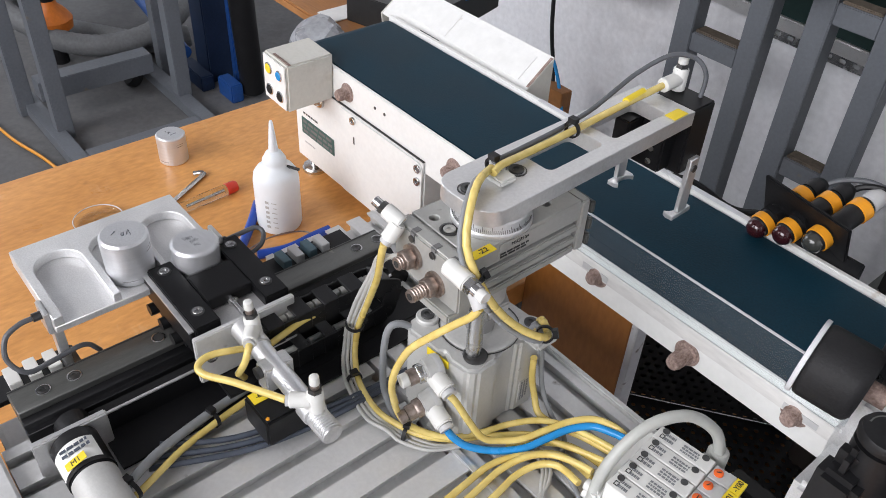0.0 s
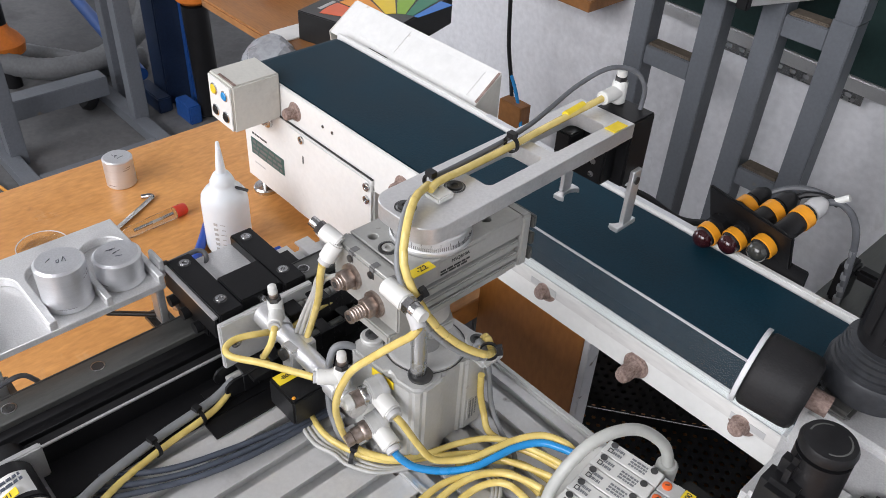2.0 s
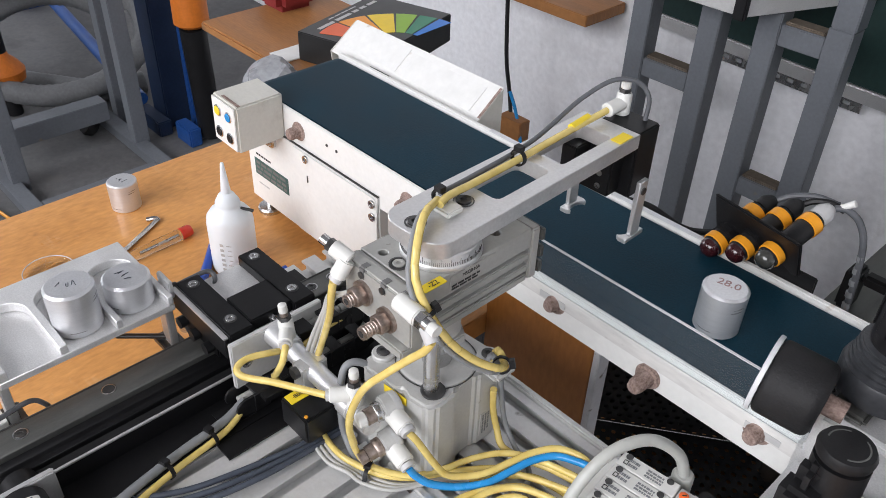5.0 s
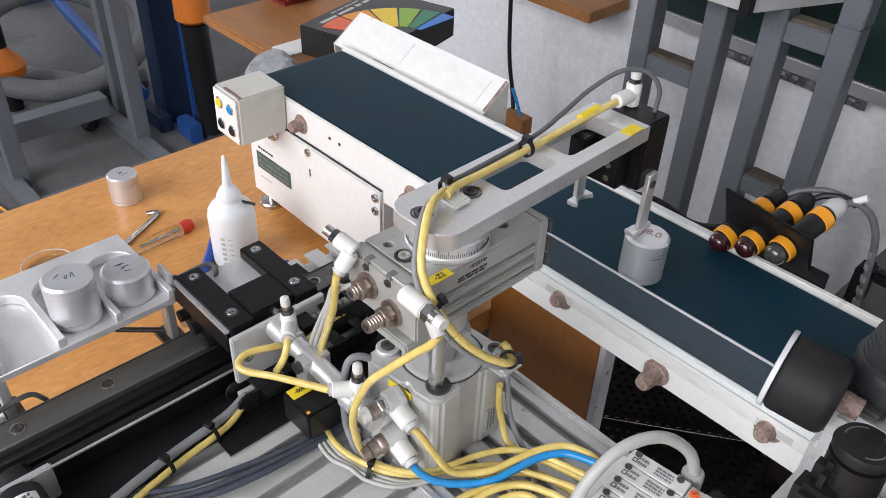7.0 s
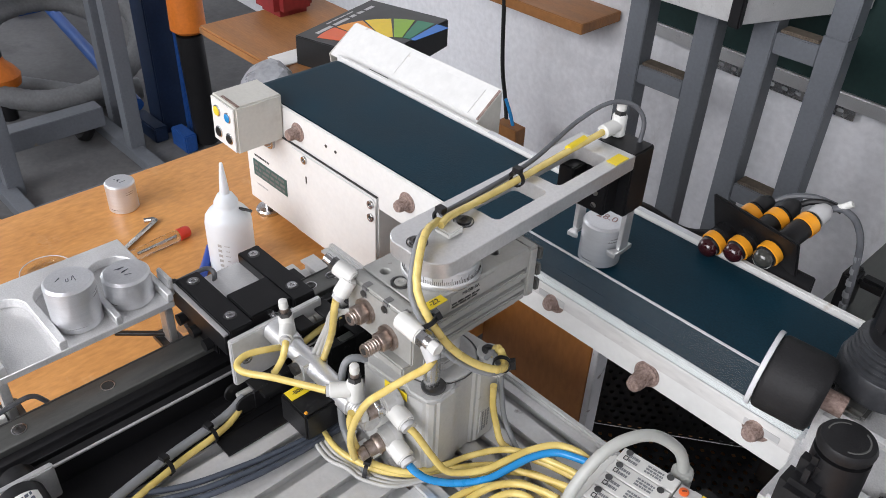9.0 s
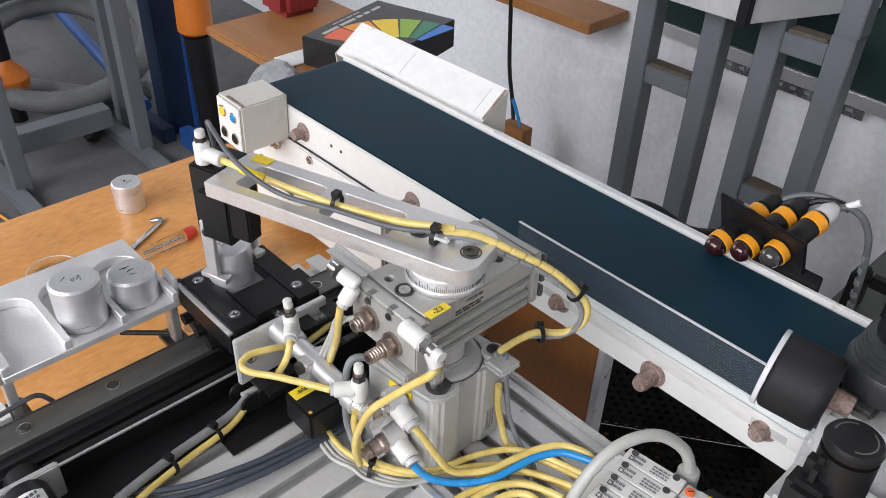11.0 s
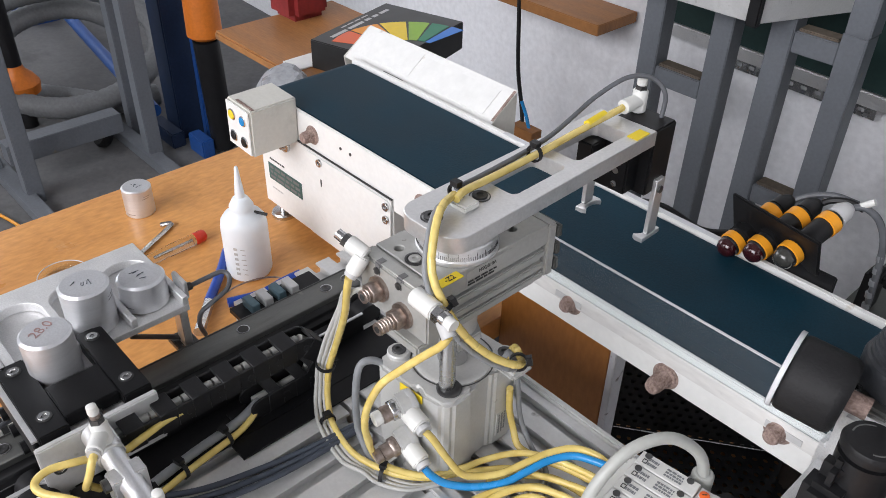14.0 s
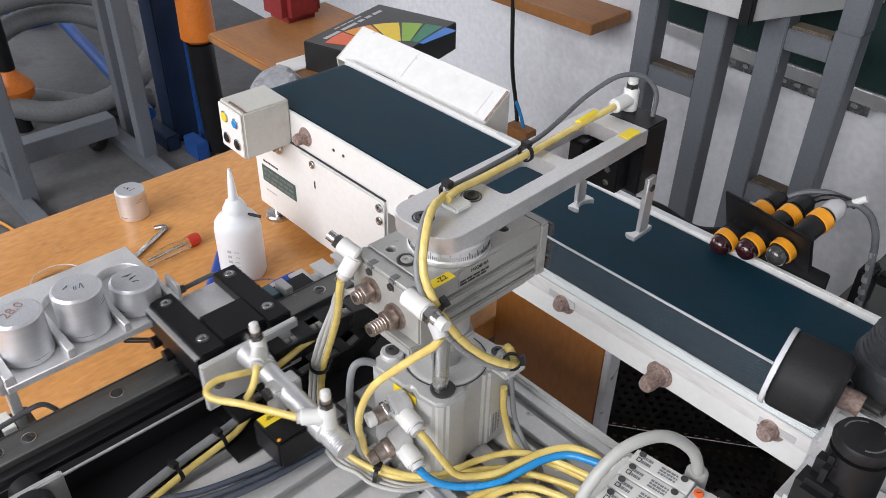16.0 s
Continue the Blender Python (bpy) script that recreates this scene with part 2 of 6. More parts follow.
def haze_sheet():
    """A clear sheet with its pale haze mixed in as a thin white film."""
    m = M["acrylic_hazy"]
    nt = m.node_tree
    out = [n for n in nt.nodes if n.type == "OUTPUT_MATERIAL"][0]
    film = [n for n in nt.nodes if n.type == "BSDF_PRINCIPLED"][0]
    film.inputs["Transmission Weight"].default_value = 0.0
    clear, mix = nt.nodes.new("ShaderNodeBsdfTransparent"), nt.nodes.new("ShaderNodeMixShader")
    clear.inputs["Color"].default_value = (0.93, 0.95, 0.96, 1)
    mix.inputs["Fac"].default_value = 0.024
    nt.links.new(clear.outputs[0], mix.inputs[1]), nt.links.new(film.outputs[0], mix.inputs[2])
    nt.links.new(mix.outputs[0], out.inputs["Surface"])


haze_sheet()


# ---------------------------------------------------------------- modelling tools
def finish(bm, bevel=0.0, seg=2):
    bmesh.ops.remove_doubles(bm, verts=bm.verts, dist=1e-6)
    bmesh.ops.recalc_face_normals(bm, faces=bm.faces)
    if bevel:
        sharp = [e for e in bm.edges if len(e.link_faces) == 2 and e.calc_face_angle(0) > radians(40)]
        if sharp:
            bmesh.ops.bevel(bm, geom=sharp, offset=bevel, segments=seg, affect="EDGES", clamp_overlap=True)
    for face in bm.faces:
        face.smooth = True
    for e in bm.edges:
        e.smooth = len(e.link_faces) == 2 and e.calc_face_angle(0) < radians(38)


def mesh_of(name, bm, mat, bevel=0.0, seg=2):
    finish(bm, bevel, seg)
    me = bpy.data.meshes.new(name)
    bm.to_mesh(me)
    bm.free()
    me.materials.append(mat)
    return me


def part(name, bm, mat, parent=None, label="", bevel=0.0, seg=2, at=None):
    """Links a bmesh as one mesh object under a thing or a part."""
    ob = new(name, mesh_of(name, bm, mat, bevel, seg))
    if parent is not None:
        ob.parent = parent
    if at is not None:
        ob.matrix_basis = at
    if label:
        ob["label"] = label
    return ob


def share(ob, name, parent, at):
    """Another part on the same mesh."""
    o = new(name, ob.data)
    o.parent = parent
    o.matrix_basis = at
    return o


def thing(name, label, category, at=None, group="", kind=""):
    ob = new(name)
    ob.empty_display_size = 0.02
    if at is not None:
        ob.matrix_basis = at
    return tagged(ob, label, category, group, kind)


def B():
    return bmesh.new()


def box(bm, x0, y0, z0, x1, y1, z1, m=None):
    r = bmesh.ops.create_cube(bm, size=1)
    t = Matrix.LocRotScale(((x0 + x1) / 2, (y0 + y1) / 2, (z0 + z1) / 2), None, (abs(x1 - x0), abs(y1 - y0), abs(z1 - z0)))
    bmesh.ops.transform(bm, matrix=(m @ t) if m else t, verts=r["verts"])
    return bm


def rod(bm, p, q, r, r2=None, seg=20, caps=True):
    p, q = Vector(p), Vector(q)
    d = q - p
    m = Matrix.Translation((p + q) / 2) @ d.to_track_quat("Z", "Y").to_matrix().to_4x4()
    bmesh.ops.create_cone(bm, cap_ends=caps, segments=seg, radius1=r, radius2=r if r2 is None else r2, depth=d.length, matrix=m)
    return bm


def lathe(bm, profile, m=None, seg=28, close=True):
    rings = []
    for r, z in profile:
        rings.append([bm.verts.new((m or Matrix()) @ Vector((r * math.cos(2 * math.pi * i / seg), r * math.sin(2 * math.pi * i / seg), z))) for i in range(seg)])
    for a, b in zip(rings, rings[1:]):
        for i in range(seg):
            bm.faces.new((a[i], a[(i + 1) % seg], b[(i + 1) % seg], b[i]))
    if close:
        bm.faces.new(rings[0][::-1])
        bm.faces.new(rings[-1])
    return bm


def smooth_line(pts, n=8):
    pts = [Vector(p) for p in pts]
    p = [pts[0] * 2 - pts[1], *pts, pts[-1] * 2 - pts[-2]]
    out = []
    for i in range(1, len(p) - 2):
        for k in range(n):
            t = k / n
            out.append(0.5 * ((2 * p[i]) + (p[i + 1] - p[i - 1]) * t + (2 * p[i - 1] - 5 * p[i] + 4 * p[i + 1] - p[i + 2]) * t * t + (3 * p[i] - p[i - 1] - 3 * p[i + 1] + p[i + 2]) * t ** 3))
    out.append(pts[-1])
    return out


def tube(bm, pts, r, seg=12, n=8, smooth=True, rib=0.0):
    line = smooth_line(pts, n) if smooth else [Vector(p) for p in pts]
    rings, side = [], None
    for i, c in enumerate(line):
        d = (line[min(i + 1, len(line) - 1)] - line[max(i - 1, 0)]).normalized()
        if side is None:
            side = d.orthogonal().normalized()
        side = (side - d * side.dot(d)).normalized()
        up = d.cross(side)
        rings.append([bm.verts.new(c + r * (1 + rib * (i % 2)) * (math.cos(2 * math.pi * k / seg) * side + math.sin(2 * math.pi * k / seg) * up)) for k in range(seg)])
    for a, b in zip(rings, rings[1:]):
        for k in range(seg):
            bm.faces.new((a[k], a[(k + 1) % seg], b[(k + 1) % seg], b[k]))
    bm.faces.new(rings[0][::-1])
    bm.faces.new(rings[-1])
    return bm


def arc(cx, cy, r, a0, a1, n=10):
    return [(cx + r * math.cos(radians(a0 + (a1 - a0) * i / n)), cy + r * math.sin(radians(a0 + (a1 - a0) * i / n))) for i in range(n + 1)]


def round_rect(x0, y0, x1, y1, r, n=6):
    return arc(x1 - r, y0 + r, r, -90, 0, n) + arc(x1 - r, y1 - r, r, 0, 90, n) + arc(x0 + r, y1 - r, r, 90, 180, n) + arc(x0 + r, y0 + r, r, 180, 270, n)


def plate(bm, outline, z0, z1, holes=(), m=None):
    """A flat piece with through holes: outlines in the plane, thickness z0 to z1."""
    m = m or Matrix()
    edges = []
    for loop in (outline, *holes):
        vs = [bm.verts.new((x, y, z0)) for x, y in loop]
        edges += [bm.edges.new((vs[i], vs[(i + 1) % len(vs)])) for i in range(len(vs))]
    made = bmesh.ops.triangle_fill(bm, use_beauty=True, use_dissolve=False, edges=edges)
    faces = [g for g in made["geom"] if isinstance(g, bmesh.types.BMFace)]
    ext = bmesh.ops.extrude_face_region(bm, geom=faces)
    up = [g for g in ext["geom"] if isinstance(g, bmesh.types.BMVert)]
    bmesh.ops.translate(bm, verts=up, vec=(0, 0, z1 - z0))
    allv = {v for f in faces for v in f.verts} | set(up)
    bmesh.ops.transform(bm, matrix=m, verts=list(allv))
    return bm


def screw(parent, at, r=0.0035, h=0.002, mat=None, name="cap_screw"):
    """A hex socket screw head, standing up from its seat."""
    hexa = [(0.5 * r * math.cos(radians(60 * i)), 0.5 * r * math.sin(radians(60 * i))) for i in range(6)]
    ring = [(r * math.cos(radians(18 * i)), r * math.sin(radians(18 * i))) for i in range(20)]
    bm = plate(B(), ring, 0, h, [hexa])
    plate(bm, [(0.9 * x, 0.9 * y) for x, y in ring], 0, h * 0.3)
    return part(name, bm, mat or M["steel"], parent, bevel=r * 0.08, seg=1, at=at)


def words(text, size, mat, parent, at, name="lettering"):
    cu = bpy.data.curves.new(name, "FONT")
    cu.body, cu.size, cu.align_x, cu.align_y, cu.extrude = text, size, "CENTER", "CENTER", 0.0001
    tmp = bpy.data.objects.new(name, cu)
    me = bpy.data.meshes.new_from_object(tmp)
    bpy.data.objects.remove(tmp)
    me.materials.append(mat)
    ob = new(name, me)
    ob.parent = parent
    ob.matrix_basis = at
    return ob


def bars(bm, w, h, rows, m, thick=0.0002, seed=1):
    """Lines of print too small to read, as plain bars."""
    rng = random.Random(seed)
    for i in range(rows):
        y = h * (0.5 - (i + 0.5) / rows)
        x = -w / 2
        while x < w / 2 * 0.9:
            k = w * rng.uniform(0.08, 0.26)
            box(bm, x, y - h / rows * 0.28, 0, min(x + k, w / 2), y + h / rows * 0.28, thick, m)
            x += k + w * 0.04
    return bm


def facing(x, y, z, normal, up=(0, 0, 1)):
    """A pose whose z axis is the normal and whose y axis goes up: for labels."""
    n = Vector(normal).normalized()
    u = (Vector(up) - n * Vector(up).dot(n)).normalized()
    r = u.cross(n)
    m = Matrix((r, u, n)).transposed().to_4x4()
    m.translation = (x, y, z)
    return m


def frame_of(p, q, up=(0, 0, 1)):
    """A pose at p with its x axis towards q."""
    d = (Vector(q) - Vector(p)).normalized()
    y = Vector(up).cross(d).normalized()
    m = Matrix((d, y, d.cross(y))).transposed().to_4x4()
    m.translation = p
    return m


def zip_tie(parent, at, r=0.006):
    """A black cable tie round a bundle; its axis is x."""
    rot = Matrix.Rotation(radians(90), 4, "Y")
    bm = B()
    lathe(bm, [(r, -0.0013), (r + 0.0009, -0.0013), (r + 0.0009, 0.0013), (r, 0.0013), (r, -0.0013)], rot, 16, close=False)
    box(bm, -0.0022, -0.0026, r, 0.0022, 0.0026, r + 0.0032)
    return part("cable_tie", bm, M["black"], parent, at=at)


# ---------------------------------------------------------------- the workshop
FLOOR = -0.75
WALL = pose(-0.60, 1.45, 0, 0, 0, -3)


def room():
    floor = part("floor", box(B(), -4.8, -3.0, FLOOR - 0.1, 2.6, 3.2, FLOOR), M["concrete"])
    tagged(floor, "worn grey concrete workshop floor", "floor", kind="structure")
    # Unseen ceiling, added in a dim grey to limit bounced light.
    c = part("ceiling", box(B(), -4.9, -3.1, 2.6, 2.7, 3.3, 2.7), M["ceiling"])
    tagged(c, "plain grey ceiling added out of view", "ceiling", kind="structure")
    # the wall behind the conveyor stands a little off the machine's line
    w = part("wall_north", box(B(), -4.3, 0, FLOOR, 3.5, 0.15, 2.62), M["wall"], at=WALL)
    tagged(w, "scuffed pale grey plastered workshop wall", "wall", kind="structure")
    bm = B()
    box(bm, -4.8, -2.95, FLOOR, -1.9, -2.8, 2.6), box(bm, 1.7, -2.95, FLOOR, 2.6, -2.8, 2.6)
    box(bm, -1.9, -2.95, FLOOR, 1.7, -2.8, 0.7), box(bm, -1.9, -2.95, 2.4, 1.7, -2.8, 2.6)
    tagged(part("wall_south", bm, M["wall"]), "plain plastered wall with a wide window opening", "wall", kind="structure")
    # Unseen wall; its opening is added to let the west fill in.
    bm = B()
    box(bm, -4.8, -2.8, FLOOR, -4.65, -1.55, 2.6), box(bm, -4.8, 0.35, FLOOR, -4.65, 3.0, 2.6)
    box(bm, -4.8, -1.55, FLOOR, -4.65, 0.35, 0.35), box(bm, -4.8, -1.55, 2.05, -4.65, 0.35, 2.6)
    tagged(part("wall_west", bm, M["wall"]), "plain unseen wall with an opening added for fill light", "wall", kind="structure")
    tagged(part("wall_east", box(B(), 2.45, -2.8, FLOOR, 2.6, 1.2, 2.6), M["wall"]), "plain plastered workshop wall", "wall", kind="structure")


def wall_board():
    """A dark board on the wall with a perforated angle strip under it."""
    t = thing("wall_board", "dark green wall board with a punched aluminium strip below", "board", WALL)
    part("panel", box(B(), -0.19, -0.045, -0.157, 1.9, -0.01, 0.9), M["board"], t, bevel=0.003)
    part("ledge", box(B(), -0.19, -0.05, -0.188, 1.9, -0.01, -0.1575), M["alu"], t, "dull aluminium ledge", bevel=0.003)
    holes = [round_rect(0.0 + 0.032 * i, -0.211, 0.016 + 0.032 * i, -0.201, 0.004, 3) for i in range(11)]
    bm = plate(B(), [(-0.01, -0.219), (0.36, -0.219), (0.36, -0.190), (-0.01, -0.190)], 0.0, 0.004, holes, Matrix.Rotation(radians(90), 4, "X") @ Matrix.Translation((0, 0, 0.022)))
    part("punched_strip", bm, M["steel"], t, "punched steel strip")


def leg_frame(t, xa, xb, y0, w, zt, bars_z, dust=True):
    for x in (xa, xb):
        part("leg", box(B(), x - w / 2, y0, FLOOR, x + w / 2, y0 + w, zt), M["grey_paint"], t, bevel=0.002)
    for z in bars_z:
        part("rail", box(B(), xa + w / 2, y0 + 0.003, z, xb - w / 2, y0 + w - 0.003, z + 0.04), M["grey_paint"], t, bevel=0.002)
        if dust:
            part("dust_layer", box(B(), xa + w / 2 + 0.004, y0 + 0.006, z + 0.04, xb - w / 2 - 0.004, y0 + w - 0.006, z + 0.046), M["dust"], t, bevel=0.002)


def grey_stands():
    t = thing("steel_stand", "grey painted square-tube stand with dusty rails", "stand", group="steel stands")
    leg_frame(t, -0.648, -0.493, 1.18, 0.045, 0.012, (-0.205,))
    part("table_slab", plate(B(), [(-0.95, 1.09), (-0.386, 1.095), (-0.270, 1.38), (-0.95, 1.38)], 0.012, 0.075), M["profile"], t, "dusty aluminium slab on top", bevel=0.003)
    part("end_cap", box(B(), -0.402, 1.080, 0.010, -0.378, 1.094, 0.077), M["black"], t, bevel=0.003)
    t = thing("steel_stand", "grey painted square-tube stand with dusty rails", "stand", group="steel stands")
    leg_frame(t, -0.376, -0.247, 1.18, 0.045, 0.0118, (-0.05, -0.37))
    part("leg", box(B(), -0.2675, 1.18, 0.0120, -0.2225, 1.225, 0.40), M["grey_paint"], t, bevel=0.002)
    # the wall-side shelf and offcut
    s = part("wall_shelf", box(B(), -1.30, 1.30, -0.205, -0.87, 1.455, -0.178), M["wood_dark"], bevel=0.002)
    tagged(s, "brown wooden shelf board fixed on the wall", "shelf")
    o = part("timber_offcut", box(B(), -1.080, 1.25, -0.75, -1.000, 1.29, -0.50), M["wood_dark"], bevel=0.002)
    tagged(o, "brown wooden post end standing behind the conveyor", "timber")


def wall_cable():
    t = thing("hanging_cable", "black cable hanging down the wall with a blue wire", "cable")
    part("cable", tube(B(), [(-1.165, 1.3, 0.5), (-1.15, 1.3, 0.1), (-1.126, 1.3, -0.182), (-1.112, 1.3, -0.36), (-1.09, 1.3, -0.46), (-1.06, 1.28, -0.52)], 0.0055, 8), M["rubber"], t)
    part("blue_wire", tube(B(), [(-1.085, 1.295, -0.45), (-1.05, 1.28, -0.48), (-1.01, 1.26, -0.53), (-0.97, 1.24, -0.60)], 0.005, 8), M["blue_tube"], t, "bright blue wire")


def rear_bench():
    t = thing("rear_bench", "worn brown wooden bench behind the conveyor", "bench")
    part("top", box(B(), -0.985, 0.372, -0.016, -0.69, 0.62, 0.0), M["wood_dark"], t, bevel=0.003)
    for x, y in ((-0.94, 0.58), (-0.80, 0.58)):
        part("leg", box(B(), x - 0.025, y - 0.025, FLOOR, x + 0.025, y + 0.025, -0.016), M["blue_dark"], t, bevel=0.003)


def colour_box():
    m = pose(-0.749, 0.408, 0.0, 0, 0, 15.6)
    t = thing("printed_carton", "black carton printed with a colour fan, on the bench", "box", m)
    part("carton", box(B(), 0, 0, 0.001, 0.153, 0.200, 0.047), M["card_black"], t, bevel=0.0015)
    cols = ("fan_red", "fan_orange", "fan_yellow", "fan_lime", "fan_green", "fan_blue")
    for c, a0, a1 in zip(cols, (196, 171, 146, 124, 106, 90), (173, 148, 126, 108, 92, 79)):
        out = arc(0, 0, 0.122, a0, a1, 5) + arc(0, 0, 0.045, a1, a0, 5)
        part("colour_patch", plate(B(), [(x + 0.150, min(max(y + 0.046, 0.006), 0.194)) for x, y in out], 0.0472, 0.0476), M[c], t, "printed colour wedge")
    for x, w, h, k in ((0.022, 0.15, 0.012, 2), (0.010, 0.07, 0.005, 5)):
        part("fine_print", bars(B(), w, h, 1, Matrix.Translation((x, 0.10, 0.0472)) @ Matrix.Rotation(radians(90), 4, "Z"), seed=k), M["grey_plastic"], t, "faint unreadable print")
    s = part("paper_sheet", box(B(), -0.795, 0.385, 0.001, -0.752, 0.50, 0.003), M["paper"])
    tagged(s, "white paper sheet lying on the bench", "paper")
    bm = B()
    bmesh.ops.create_icosphere(bm, subdivisions=3, radius=0.05, matrix=Matrix.Translation((-0.735, 0.35, -0.03)))
    for v in bm.verts:
        v.co += Vector((v.co.x + 0.735, v.co.y - 0.35, (v.co.z + 0.03) * 0.7)) * 0.35 * noise.noise(v.co * 45)
    tagged(part("plastic_bag", bm, M["film"]), "crumpled clear plastic bag at the bench end", "bag")
    r = part("red_vise", box(B(), -1.00, 0.49, 0.0, -0.92, 0.57, 0.06), M["red_paint"], bevel=0.012)
    tagged(r, "dark red cast tool block on the bench", "tool")


def dark_infill_block():
    """A dark block added for the dark zone past the conveyor's far side."""
    t = thing("dark_infill", "dark brown block added for the dark zone behind the conveyor", "cabinet")
    part("body", box(B(), 0.085, 0.44, FLOOR, 0.62, 0.80, 0.012), M["cabinet"], t, bevel=0.004)
    part("top_lip", box(B(), 0.080, 0.435, 0.0122, 0.625, 0.805, 0.022), M["rail"], t, "dark grey top lip", bevel=0.002)
    k = thing("black_clamp", "black clamp standing on the dark block", "clamp")
    part("jaw", box(B(), 0.090, 0.445, 0.0224, 0.104, 0.470, 0.066), M["black"], k, bevel=0.003)
    part("arm", box(B(), 0.1042, 0.452, 0.052, 0.150, 0.466, 0.064), M["black"], k, bevel=0.003)


def trolley():
    """The grey wheeled frame with a hose behind it."""
    t = thing("steel_trolley", "grey square-tube trolley frame on castors", "trolley")
    for x, y in ((-1.95, 0.245), (-1.948, 0.606), (-2.15, 0.205), (-2.146, 0.644)):
        part("leg", box(B(), x - 0.022, y - 0.022, FLOOR, x + 0.022, y + 0.022, 0.5), M["grey_paint"], t, bevel=0.002)
    for y, x0, x1 in ((0.225, -2.22, -1.76), (0.60, -2.28, -1.70)):
        part("skid", box(B(), x0, y - 0.025, FLOOR, x1, y + 0.02, FLOOR + 0.035), M["grey_paint"], t, bevel=0.002)
    part("front_rail", box(B(), -1.80, 0.246, FLOOR, -1.76, 0.574, FLOOR + 0.035), M["grey_paint"], t, bevel=0.002)
    part("shelf_rail", box(B(), -2.09, 0.228, -0.67, -2.03, 0.562, -0.61), M["grey_paint"], t, bevel=0.002)
    w = part("castor", lathe(B(), [(0.012, -0.016), (0.034, -0.016), (0.04, -0.008), (0.04, 0.008), (0.034, 0.016), (0.012, 0.016)], Matrix.Rotation(radians(60), 4, "X")), M["rubber"], t, at=pose(-2.13, 0.53, FLOOR + 0.04))
    part("hub", rod(B(), (0, -0.019, 0.01), (0, 0.019, -0.01), 0.016), M["steel"], w)
    h = thing("hose_coil", "thick grey hose coiled on the floor", "hose")
    lean = Matrix.Translation((-2.47, 0.60, -0.60)) @ Matrix.Rotation(radians(-18), 4, "Z") @ Matrix.Rotation(radians(32), 4, "Y")
    ring = [lean @ Vector((0.215 * math.cos(a), (0.225 + 0.004 * i) * math.sin(a), 0.006 * i - 0.03 * (i > 20))) for i, a in ((i, 2.4 + 2 * math.pi * i / 16) for i in range(25))]
    part("coil", tube(B(), ring, 0.033, 14, 8, rib=0.07), M["hose_grey"], h)
    part("coil", tube(B(), [(-2.72, 0.42, FLOOR + 0.036), (-2.60, 0.47, FLOOR + 0.036), (-2.46, 0.55, FLOOR + 0.04), (-2.33, 0.66, FLOOR + 0.036), (-2.30, 0.80, FLOOR + 0.036)], 0.035, 14, 16, rib=0.07), M["hose_grey"], h)
    s = thing("orange_stand", "black post with an orange flared collar", "stand")
    part("collar", lathe(B(), [(0.062, -0.03), (0.066, 0.0), (0.05, 0.025), (0.03, 0.045), (0.026, 0.06)]), M["orange_paint"], s, "orange flared collar", at=pose(-2.42, 0.405, -0.60))
    part("post", rod(B(), (-2.42, 0.405, FLOOR), (-2.42, 0.405, 0.4), 0.026), M["black"], s)


def blue_jack():
    t = thing("blue_lift", "dark blue lifting frame with a black and orange column", "lift")
    part("column", box(B(), -2.10, 0.73, FLOOR, -2.01, 0.81, 0.6), M["blue_dark"], t, bevel=0.004)
    part("strut", box(B(), -1.975, 0.79, FLOOR, -1.95, 0.82, 0.6), M["blue"], t, bevel=0.003)
    part("piston", rod(B(), (-1.865, 0.80, FLOOR + 0.02), (-1.845, 0.78, -0.375), 0.036, 0.038), M["black"], t)
    part("sleeve", lathe(B(), [(0.038, -0.37), (0.050, -0.36), (0.048, -0.25), (0.036, -0.18), (0.036, 0.6)], Matrix.Translation((-1.845, 0.78, 0))), M["orange_paint"], t, "orange upper sleeve")
    part("foot", box(B(), -2.12, 0.68, FLOOR, -1.97, 0.725, FLOOR + 0.05), M["blue_dark"], t, bevel=0.004)
    part("shoe", box(B(), -1.94, 0.72, FLOOR, -1.85, 0.76, FLOOR + 0.06), M["blue"], t, bevel=0.004)
    b = thing("blue_beam", "blue painted steel beam lying on the floor", "beam")
    part("beam", box(B(), -3.9, 0.74, FLOOR, -3.3, 0.86, FLOOR + 0.10), M["blue"], b, bevel=0.004)
    part("strut", rod(B(), (-3.3, 0.86, FLOOR + 0.07), (-2.16, 0.72, FLOOR + 0.05), 0.022), M["blue"], b)
    y = part("floor_cable", tube(B(), [(-2.45, 0.02, FLOOR + 0.01), (-2.2, 0.09, FLOOR + 0.01), (-2.0, 0.12, FLOOR + 0.01), (-1.85, 0.155, FLOOR + 0.01), (-1.72, 0.165, FLOOR + 0.01), (-1.5, 0.15, FLOOR + 0.01)], 0.0045, 8), M["orange"])
    tagged(y, "ochre cable lying on the concrete floor", "cable")


